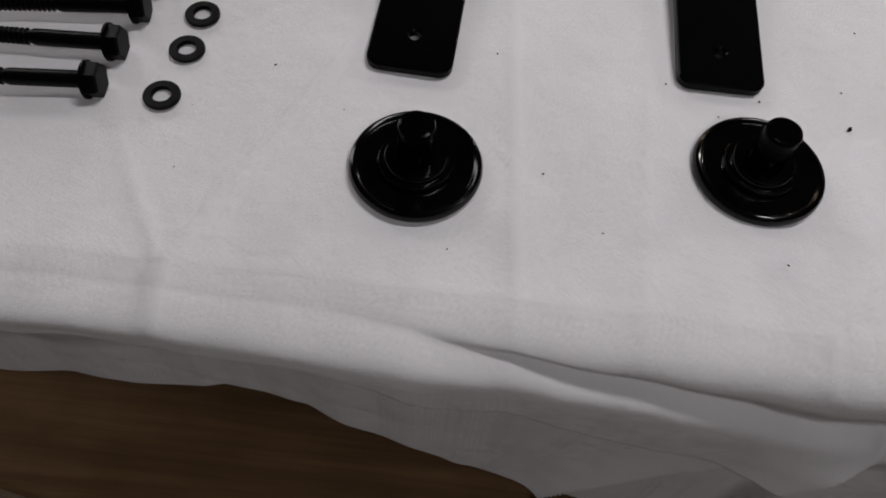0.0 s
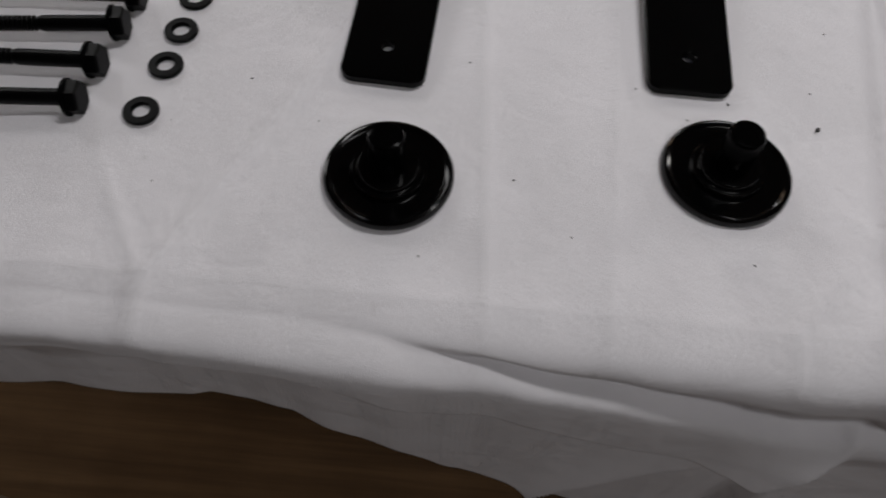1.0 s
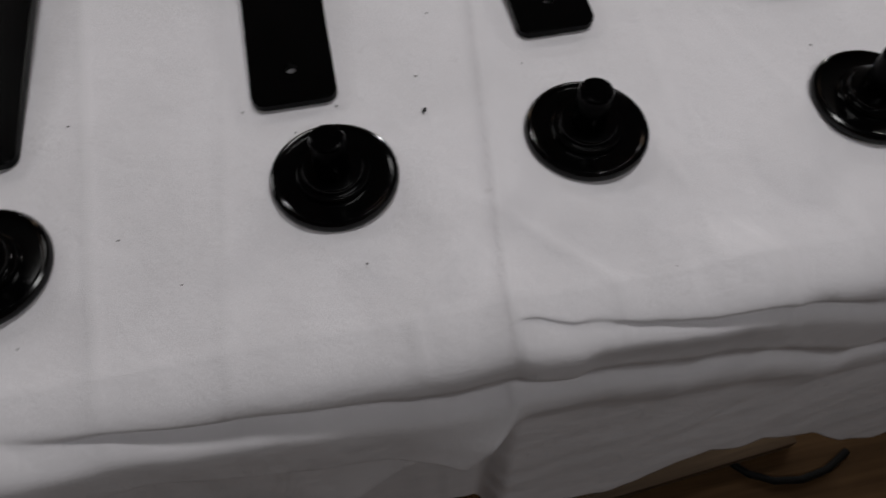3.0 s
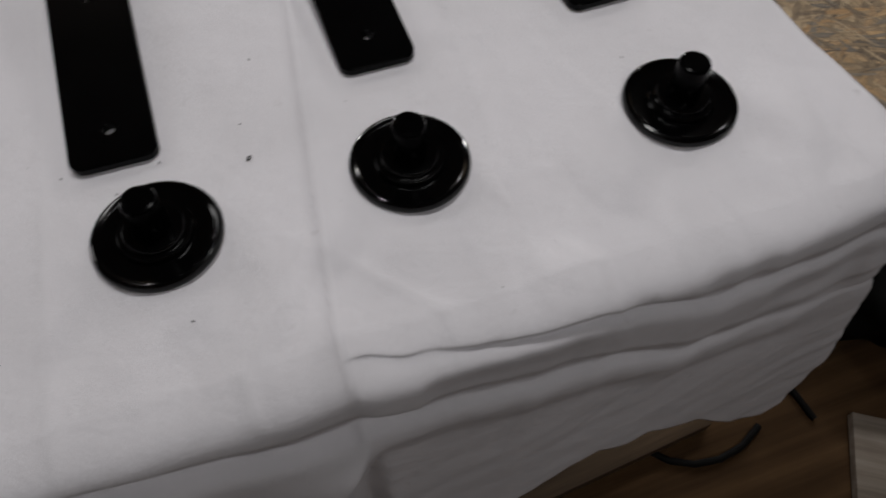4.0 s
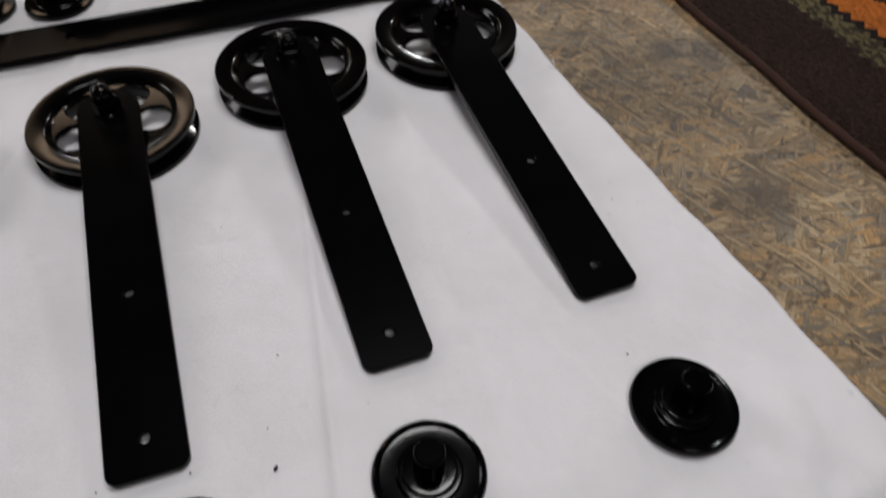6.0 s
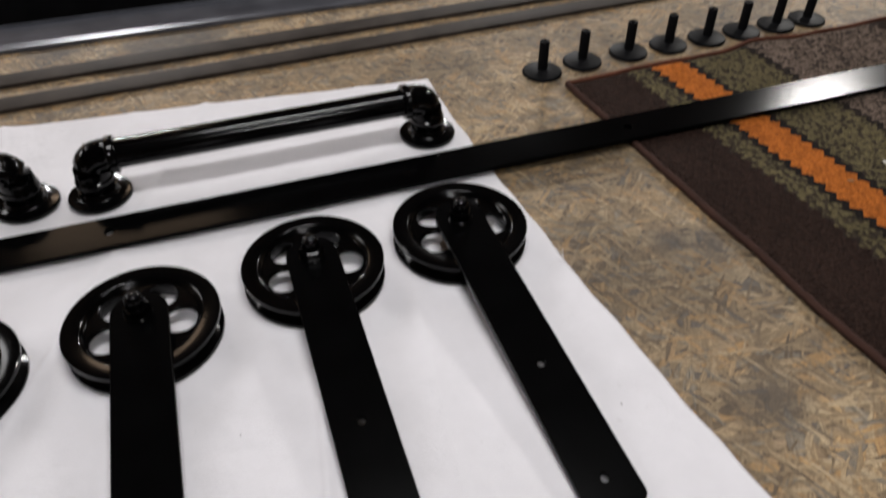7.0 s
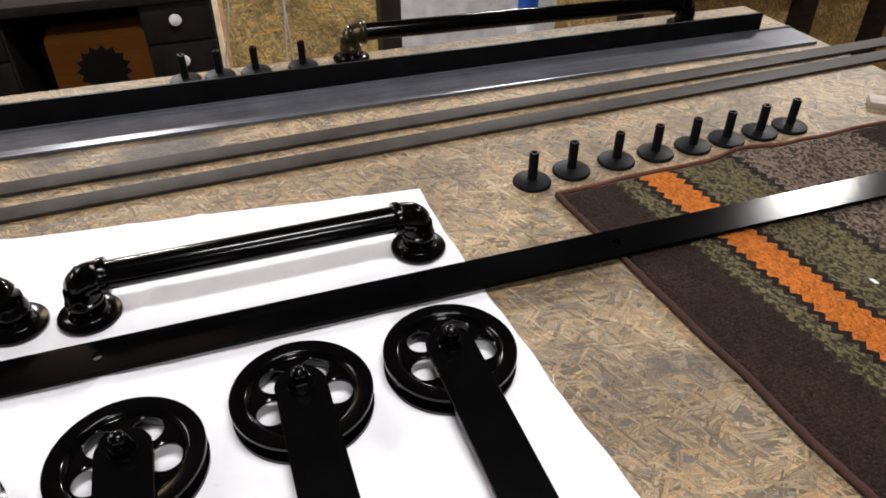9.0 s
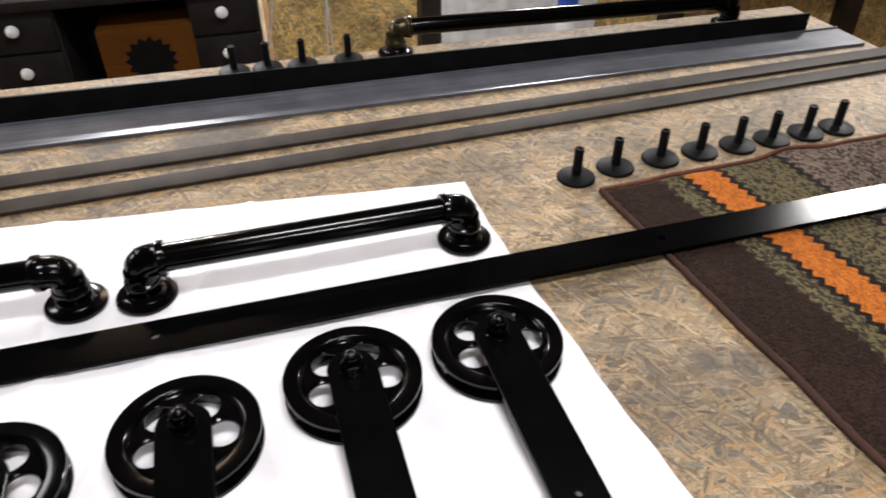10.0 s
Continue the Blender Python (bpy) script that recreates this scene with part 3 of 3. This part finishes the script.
# ---- pipe handles ----
def pipe_handle(span, brass=False):
    root = empty("pipe_handle")
    h, r = 0.0515, 0.0163
    for sx, end in ((-1, 0.0), (1, span)):
        fl = part("flange", lathe([(0, 0), (0.0335, 0), (0.0345, 0.001), (0.0348, 0.0045), (0.0338, 0.0062), (0.0310, 0.0066), (0.0230, 0.0070), (0.0218, 0.0078), (0.0208, 0.0125), (0.0200, 0.0140), (0.0150, 0.0142), (0, 0.0142)], 56, Matrix.Translation((end, 0, 0))), GLOSS, root, sharp=50)
        part("nipple", lathe([(0.0163, 0.014), (0.0163, 0.0185), (0.0172, 0.0188), (0.0172, 0.0196), (0.0163, 0.02)], 36, Matrix.Translation((end, 0, 0))), GLOSS, root)
        path, rad = [], []
        bend = 0.0160
        for z, rr in ((0.0195, 0.0200), (0.0205, 0.0208), (0.0275, 0.0208), (0.0290, 0.0190)):
            path.append((end, 0, z)), rad.append(rr)
        for k in range(1, 7):
            a = radians(15 * k)
            path.append((end - sx * bend * (1 - math.cos(a)) * 0.9, 0, h - bend + bend * math.sin(a) * 1.0)), rad.append(0.0187)
        for dx, rr in ((0.0215, 0.0190), (0.0230, 0.0208), (0.0300, 0.0208), (0.0310, 0.0200)):
            path.append((end - sx * dx, 0, h)), rad.append(rr)
        part("elbow", tube(path, rad, 32), BRASS if brass and sx < 0 else GLOSS, root, "worn brass-coloured elbow" if brass and sx < 0 else "", sharp=50)
    part("pipe", tube([(0.0, 0, h), (0.032, 0, h), (span - 0.032, 0, h), (span, 0, h)], r, 40), GLOSS, root)
    return tagged(root, "gloss black pipe handle with round end flanges", "door handle", "pipe handles")


front = pipe_handle(0.387)
front.matrix_basis = pose(-0.1155, 0.5779, 0.0028, 0, 0, 0.67)
copy_thing(front, pose(-0.580, 0.597, 0.0028, 0, 0, -1.6))
back = pipe_handle(0.712, True)
back.matrix_basis = pose(0.326, 1.205, 0.0, 0, 0, -3.4)


# ---- floor guides standing on the bench ----
def guide():
    root = empty("floor_guide")
    part("base", lathe([(0, 0), (0.0270, 0), (0.0280, 0.0010), (0.0280, 0.0035), (0.0265, 0.0055), (0.0180, 0.0072), (0.0105, 0.0082), (0, 0.0082)], 44), MATT, root)
    part("stud", lathe([(0.0070, 0.008), (0.0069, 0.0485), (0.0063, 0.0500), (0.0036, 0.0500), (0.0034, 0.047), (0, 0.047)], 24), MATT, root)
    return tagged(root, "dark grey disc with an upright hollow stud", "spacer", "spacers standing on the bench")


first = guide()
GUIDES = [(0.4735, 0.684), (0.541, 0.694), (0.6182, 0.6985), (0.686, 0.700), (0.753, 0.701), (0.816, 0.703), (0.881, 0.706), (0.9405, 0.708)]
GUIDES += [(0.0183, 1.2005), (0.0791, 1.2005), (0.1444, 1.1985), (0.2317, 1.1985)]
first.matrix_basis = pose(*GUIDES[0], 0.0004)
for x, y in GUIDES[1:]:
    copy_thing(first, pose(x, y, 0.0004))

# ---- steel bars and angles on the far side of the bench ----
for y0, y1, tone in ((0.816, 0.878, 0), (0.889, 0.934, 1)):
    a = math.degrees(math.atan2(y1 - y0, 1.5))
    bar = part("flat_bar", box(2.4, 0.034, 0.006, 0.0006), BAR)
    bar.matrix_basis = pose(0.25, (y0 + y1) / 2, 0.0005, 0, 0, a)
    tagged(bar, "long dark grey flat steel bar lying on the osb", "steel bar", "flat bars on the bench")
angle = part("angle_iron", plate([(0.0, 0.0), (0.0, 0.0), (0.086, 0.0), (0.086, 0.0085), (0.082, 0.0085), (0.081, 0.0055), (0.0, 0.0055)][1:], [], 2.2, 0.0), STEEL, sharp=8.0)
angle.matrix_basis = Matrix.Translation((1.235, 0.987, 0.0006)) @ Matrix.Rotation(radians(-0.2), 4, "Z") @ Matrix(((0, 0, -1, 0), (1, 0, 0, 0), (0, 1, 0, 0), (0, 0, 0, 1)))
tagged(angle, "streaked blue-grey bare steel plate with a raised lip", "steel plate")
upright = part("angle_iron", plate([(0.0, 0.0), (0.045, 0.0), (0.045, 0.005), (0.005, 0.005), (0.005, 0.043), (0.0, 0.043)], [], 2.1, 0.0), MATT)
upright.matrix_basis = Matrix.Translation((1.160, 1.072, 0.0006)) @ Matrix.Rotation(radians(-1.0), 4, "Z") @ Matrix(((0, 0, -1, 0), (1, 0, 0, 0), (0, 1, 0, 0), (0, 0, 0, 1)))
tagged(upright, "matt black steel angle standing on edge on the bench", "angle iron")


# ---- woven rug ----
def rug_material():
    m, nt, b = material("woven_wool")
    co = nt.nodes.new("ShaderNodeTexCoord")
    sep = nt.nodes.new("ShaderNodeSeparateXYZ")
    nt.links.new(co.outputs["Object"], sep.inputs[0])
    x, y = sep.outputs[0], sep.outputs[1]
    tri = maths(nt, "ABSOLUTE", maths(nt, "SUBTRACT", maths(nt, "FRACT", maths(nt, "MULTIPLY", y, 58.0)), 0.5))
    u = maths(nt, "ADD", x, maths(nt, "MULTIPLY", maths(nt, "SUBTRACT", tri, 0.25), 0.018))
    wob = noise_tex(nt, co.outputs["Object"], 25.0, 2)
    u = maths(nt, "ADD", u, maths(nt, "MULTIPLY", maths(nt, "SUBTRACT", wob, 0.5), 0.008))
    u = maths(nt, "ADD", u, maths(nt, "MULTIPLY", y, 0.04))
    f = maths(nt, "MULTIPLY", u, 1 / 0.7)
    brown, olive, orange, taupe, dark = (0.026, 0.0145, 0.011), (0.125, 0.103, 0.052), (0.43, 0.125, 0.022), (0.165, 0.122, 0.096), (0.015, 0.0115, 0.010)
    stops = [(0.0, brown), (0.088, olive), (0.118, dark), (0.129, orange), (0.179, dark), (0.190, olive), (0.285, dark), (0.297, taupe), (0.52, brown), (0.6, olive), (0.66, brown)]
    n = nt.nodes.new("ShaderNodeValToRGB")
    n.color_ramp.interpolation = "CONSTANT"
    el = n.color_ramp.elements
    while len(el) < len(stops):
        el.new(0.5)
    for e, (p, c) in zip(el, stops):
        e.position, e.color = p / 0.7, (*c, 1)
    nt.links.new(f, n.inputs["Fac"])
    # stitches: short loops in rows
    mp = nt.nodes.new("ShaderNodeMapping")
    mp.inputs["Scale"].default_value = (300, 215, 0)
    nt.links.new(co.outputs["Object"], mp.inputs["Vector"])
    vo = node(nt, "ShaderNodeTexVoronoi", Scale=1.0, Randomness=0.8)
    nt.links.new(mp.outputs[0], vo.inputs["Vector"])
    vc = nt.nodes.new("ShaderNodeSeparateColor")
    nt.links.new(vo.outputs["Color"], vc.inputs[0])
    # the olive and taupe bands are woven from two yarns
    two = maths(nt, "MULTIPLY", maths(nt, "GREATER_THAN", vc.outputs[0], 0.6), maths(nt, "GREATER_THAN", u, 0.19))
    strip = maths(nt, "MULTIPLY", maths(nt, "GREATER_THAN", u, 0.086), maths(nt, "LESS_THAN", u, 0.12))
    two = maths(nt, "MAXIMUM", two, maths(nt, "MULTIPLY", strip, maths(nt, "GREATER_THAN", vc.outputs[0], 0.5)))
    colour = mix(nt, maths(nt, "MULTIPLY", two, 0.88), n.outputs["Color"], (0.03, 0.022, 0.018))
    colour = mix(nt, 0.5, colour, ramp(nt, vc.outputs[1], [(0.0, (0.45, 0.43, 0.42)), (1.0, (1.6, 1.6, 1.6))]), "MULTIPLY")
    fade = noise_tex(nt, co.outputs["Object"], 9.0, 4)
    colour = mix(nt, 0.5, colour, ramp(nt, fade, [(0.3, (0.75, 0.74, 0.72)), (0.7, (1.2, 1.2, 1.2))]), "MULTIPLY")
    nt.links.new(colour, b.inputs["Base Color"])
    b.inputs["Roughness"].default_value = 0.95
    b.inputs["Specular IOR Level"].default_value = 0.1
    bump(nt, b, maths(nt, "SUBTRACT", 1.0, vo.outputs["Distance"]), 1.0, 0.006)
    return m


def rug():
    mat = rug_material()
    nx, ny = 130, 150
    bm = bmesh.new()
    grid = []
    for j in range(ny + 1):
        v = j / ny
        row = []
        for i in range(nx + 1):
            x = 0.68 * i / nx
            top_y = 0.0 - 0.05 * x + 0.007 * noise.noise(Vector((x * 14, 2.0, 0))) + 0.008 * math.exp(-((x - 0.17) / 0.03) ** 2) * 0.6 + 0.012 * math.exp(-((x - 0.33) / 0.05) ** 2)
            y = top_y - v * 0.72
            xx = x + 0.003 * noise.noise(Vector((x * 3, y * 12, 1.0))) + 0.0015 * noise.noise(Vector((0, y * 70, 1.0)))
            z = 0.0065 + 0.0012 * noise.noise(Vector((x * 12, y * 12, 3.0))) + 0.0010 * noise.noise(Vector((x * 150, y * 150, 6.0)))
            near_top = math.exp(-v * 30)
            z += 0.006 * near_top * max(0, noise.noise(Vector((x * 11, 7.0, 0))) + 0.15)
            rim = min(i / 4, (nx - i) / 4, j / 4, (ny - j) / 4, 1.0)
            z *= math.sqrt(max(0.02, 1 - (1 - rim) ** 2))
            row.append(bm.verts.new((xx, y, z)))
        grid.append(row)
    for j in range(ny):
        for i in range(nx):
            bm.faces.new((grid[j][i], grid[j + 1][i], grid[j + 1][i + 1], grid[j][i + 1]))
    rim_v = [grid[0][i] for i in range(nx + 1)] + [grid[j][nx] for j in range(1, ny + 1)] + [grid[ny][i] for i in range(nx - 1, -1, -1)] + [grid[j][0] for j in range(ny - 1, 0, -1)]
    low = [bm.verts.new((v.co.x, v.co.y, 0.0)) for v in rim_v]
    for k in range(len(low)):
        n = (k + 1) % len(low)
        bm.faces.new((rim_v[k], rim_v[n], low[n], low[k]))
    root = empty("rug", pose(0.491, 0.638, 0.0006, 0, 0, 5.4))
    part("woven_field", bm, mat, root)
    hem = metal_paint("red_brown_binding", (0.075, 0.026, 0.014), 0.9, 0.05, bump_h=1.0, scale=400)
    pts = [(0.68 * i / 60, -0.05 * 0.68 * i / 60 + 0.007 * noise.noise(Vector((0.68 * i / 60 * 14, 2.0, 0))) + 0.0048 * math.exp(-((0.68 * i / 60 - 0.17) / 0.03) ** 2) + 0.012 * math.exp(-((0.68 * i / 60 - 0.33) / 0.05) ** 2) + 0.002, 0.004 + 0.003 * max(0, noise.noise(Vector((0.68 * i / 60 * 11, 7.0, 0))) + 0.15)) for i in range(61)]
    part("binding", tube(pts, 0.0034, 10), hem, root, "red-brown binding along the short end")
    side = [(0.003 * noise.noise(Vector((0, -0.72 * k / 90 * 12, 1.0))) + 0.0012 * noise.noise(Vector((k * 0.9, 0, 4.0))), -0.72 * k / 90, 0.0042 + 0.0008 * noise.noise(Vector((k * 0.4, 3.0, 0)))) for k in range(91)]
    edge = metal_paint("dark_brown_selvedge", (0.030, 0.013, 0.009), 0.95, 0.04, bump_h=1.0, scale=400)
    part("selvedge", tube(side, 0.0042, 10), edge, root, "dark brown corded long edge")
    tagged(root, "brown wool rug with orange and olive zigzag stripes", "rug")


rug()

# ---- black desk behind the bench ----
desk = empty("desk", pose(-0.215, 1.95, FLOOR_Z))
tagged(desk, "black wooden desk with small white-knobbed drawers", "desk")
DH = 0.897
part("desktop", box(0.86, 0.42, 0.025, 0.004, Matrix.Translation((-0.12, 0, DH - 0.025))), DESK, desk)
for cx in (0.225, -0.252):
    part("side_unit", box(0.175, 0.37, DH - 0.036, 0.003, Matrix.Translation((cx, 0.012, 0))), DESK, desk)
    for k in range(4):
        z = DH - 0.128 - 0.105 * k
        d = part("drawer", box(0.165, 0.014, 0.098, 0.003, Matrix.Translation((cx, -0.181, z))), DESK, desk)
        knob = part("knob", lathe([(0, 0), (0.005, 0), (0.005, 0.008), (0.012, 0.012), (0.015, 0.018), (0.013, 0.024), (0.007, 0.027), (0, 0.028)], 24, Matrix.Translation((cx - 0.005, -0.188, z + 0.060)) @ Matrix.Rotation(radians(90), 4, "X")), KNOB, d, "round white porcelain knob")
part("back_panel", box(0.42, 0.012, DH - 0.05, 0.0, Matrix.Translation((-0.02, 0.16, 0.01))), DESK, desk)
part("shelf", box(0.30, 0.36, 0.02, 0.002, Matrix.Translation((-0.02, -0.01, 0.55))), DESK, desk)

carton = empty("cardboard_box", pose(-0.186, 1.86, FLOOR_Z + 0.575))
part("box_body", box(0.232, 0.18, 0.226, 0.003), CARTON, carton)
mark = plate([(0.052 * math.cos(radians(12 * k)) * (1.0 + 0.25 * (k % 2)), 0.142 + 0.050 * math.sin(radians(12 * k)) * (1.0 + 0.25 * (k % 2))) for k in range(30)], [], 0.0006, 0.0)
bmesh.ops.transform(mark, matrix=Matrix.Translation((0.0, -0.0900, 0.0)) @ Matrix.Rotation(radians(90), 4, "X"), verts=mark.verts)
part("printed_mark", mark, RUBBER, carton, "plain black printed emblem")
tagged(carton, "orange-brown cardboard box with a black printed emblem", "box")

# ---- along the partition ----
for x, w in ((0.598, 0.06), (1.432, 0.065), (2.155, 0.07), (2.52, 0.06)):
    post = part("wall_post", box(w, 0.06, 1.05, 0.003, Matrix.Translation((x, 1.975, FLOOR_Z))), DARKPOST)
    tagged(post, "dark stained upright wooden post on the partition", "post", "partition posts")
shelf = part("wall_shelf", box(1.3, 0.12, 0.03, 0.003, Matrix.Translation((2.05, 1.93, -0.215))), DARKPOST)
tagged(shelf, "dark wooden board fixed along the partition", "shelf")
panel = part("white_panel", box(0.496, 0.03, 0.80, 0.004, Matrix.Translation((0.876, 1.93, FLOOR_Z))), WHITE_BOARD)
tagged(panel, "plain white board leaning on the osb partition", "panel")
can = empty("spray_can", pose(1.016, 1.895, FLOOR_Z))
part("can_body", lathe([(0, 0), (0.031, 0), (0.033, 0.004), (0.033, 0.688), (0.029, 0.694), (0, 0.694)], 24), WHITE_BOARD, can)
part("can_cap", lathe([(0.030, 0.690), (0.031, 0.694), (0.031, 0.738), (0.028, 0.742), (0, 0.742)], 24), BLUE, can)
tagged(can, "tall white tube with a blue cap by the partition", "tube")
for x, bend in ((0.125, 0.022), (0.292, 0.006), (0.302, -0.004)):
    wire = part("wire", tube([(x + bend * math.sin(0.5 * k), 2.004, FLOOR_Z + 0.1 + 0.045 * k) for k in range(21)], 0.0025, 8), KNOB)
    tagged(wire, "thin pale cable running down the osb partition", "cable", "cables on the partition")

# ---- odds and ends on the bench ----
def crumb(name, x, y, z, size, mat, label, category, seed):
    bm = bmesh.new()
    bmesh.ops.create_icosphere(bm, subdivisions=2, radius=1.0)
    for v in bm.verts:
        v.co *= 1 + 0.35 * noise.noise(v.co * 1.7 + Vector((seed, 0, 0)))
        v.co = Vector((v.co.x * size[0], v.co.y * size[1], max(v.co.z, -0.5) * size[2]))
    ob = part(name, bm, mat)
    ob.matrix_basis = pose(x, y, z + 0.5 * size[2], 0, 0, seed * 57)
    tagged(ob, label, category)
    return ob


crumb("paint_flake", 0.0, 0.0, 0.0032, (0.0022, 0.0011, 0.0006), RUBBER, "small black paint flake on the sheet", "flake", 1.0)
crumb("paint_flake", -0.050, 0.014, 0.003, (0.0008, 0.0006, 0.0004), RUBBER, "tiny black speck on the sheet", "flake", 2.0)
crumb("paint_flake", 0.109, -0.128, 0.0005, (0.0009, 0.0007, 0.0005), RUBBER, "tiny black speck near the sheet edge", "flake", 3.0)
crumb("paint_flake", 0.0, 0.028, 0.003, (0.0006, 0.0005, 0.0004), RUBBER, "tiny black speck on the sheet", "flake", 4.0)
crumb("wood_chip", 0.764, 0.344, 0.0075, (0.0055, 0.0022, 0.0014), KNOB, "pale wood chip lying on the rug", "chip", 5.0)
crumb("wood_chip", 0.70, 0.33, 0.0075, (0.004, 0.0012, 0.001), PINE, "small wood sliver lying on the rug", "chip", 5.5)
scrap = part("wood_scrap", box(0.10, 0.035, 0.012, 0.002), GREYWOOD)
scrap.matrix_basis = pose(1.165, 0.705, 0.0005, 0, 0, -38)
tagged(scrap, "pale wood offcut lying on the osb", "offcut")
lint = bmesh.new()
rng = random.Random(7)
for k in range(26):
    x, y = rng.uniform(-0.42, 0.34), rng.uniform(-0.11, 0.25)
    r = rng.uniform(0.00025, 0.0007)
    bmesh.ops.create_icosphere(lint, subdivisions=1, radius=1.0, matrix=pose(x, y, 0.0042, 0, 0, rng.uniform(0, 180)) @ Matrix.Diagonal((r * rng.uniform(0.8, 2.6), r, r * 0.5, 1)))
lint_ob = part("lint", lint, BOLT)
tagged(lint_ob, "tiny dark specks of dirt scattered on the sheet", "dirt", kind="stuff")
for k, (x, y, a) in enumerate(((0.335, 0.316, 70), (0.337, 0.32, 95), (0.334, 0.312, 120))):
    th = part("thread", tube([(0.006 * s * math.cos(radians(a)), 0.006 * s * math.sin(radians(a)), 0.0022 + 0.0012 * math.sin(s * 2.1)) for s in range(4)], 0.00028, 6), CLOTH)
    th.location = (x, y, 0.0)
    tagged(th, "loose white thread at the frayed sheet hem", "thread", "loose threads")

# ---- under and in front of the bench ----
def lying(name, sx, sy, sz, mat, m, label, category):
    ob = part(name, box(sx, sy, sz, 0.003), mat)
    ob.matrix_basis = m
    return tagged(ob, label, category)


lying("plank", 0.5, 0.14, 0.03, DARKPLANK, pose(0.34, -0.02, FLOOR_Z, 0, 0, 4), "bare pine plank lying on the floor", "plank")
lying("plank", 0.8, 0.16, 0.03, DARKPLANK, pose(-1.2, -0.12, FLOOR_Z, 0, 0, -12), "bare pine plank lying on the floor", "plank")
lying("wood_scrap", 0.06, 0.30, 0.02, GREYWOOD, pose(0.785, -0.275, FLOOR_Z, 0, 0, -33), "weathered grey wood scrap on the floor", "offcut")
bag = bmesh.new()
bmesh.ops.create_icosphere(bag, subdivisions=4, radius=1.0)
for v in bag.verts:
    n = 1 + 0.28 * noise.noise(v.co * 2.1) + 0.12 * noise.noise(v.co * 6)
    v.co = Vector((v.co.x * 0.14 * n, v.co.y * 0.16 * n, max(-0.6, v.co.z) * 0.13 * n))
bag_ob = part("plastic_bag", bag, RUBBER, sharp=60)
bag_ob.matrix_basis = pose(1.03, 0.08, FLOOR_Z + 0.078)
tagged(bag_ob, "crumpled black plastic bag on the floor", "bag")
rag = bmesh.new()
bmesh.ops.create_icosphere(rag, subdivisions=3, radius=1.0)
for v in rag.verts:
    n = 1 + 0.4 * noise.noise(v.co * 2.7 + Vector((4, 0, 0)))
    v.co = Vector((v.co.x * 0.05 * n, v.co.y * 0.04 * n, max(-0.5, v.co.z) * 0.02 * n))
rag_ob = part("rag", rag, GREYWOOD, sharp=60)
rag_ob.matrix_basis = pose(0.965, 0.02, FLOOR_Z + 0.01)
tagged(rag_ob, "small crumpled grey rag on the floor", "rag")
cable = part("power_cable", tube([(0.62 + 0.16 * math.cos(0.3 * k), -0.12 + 0.16 * math.sin(0.3 * k) + 0.01 * k, FLOOR_Z + 0.006) for k in range(18)], 0.006, 10), RUBBER)
tagged(cable, "black rubber power cable coiled on the floor", "cable")
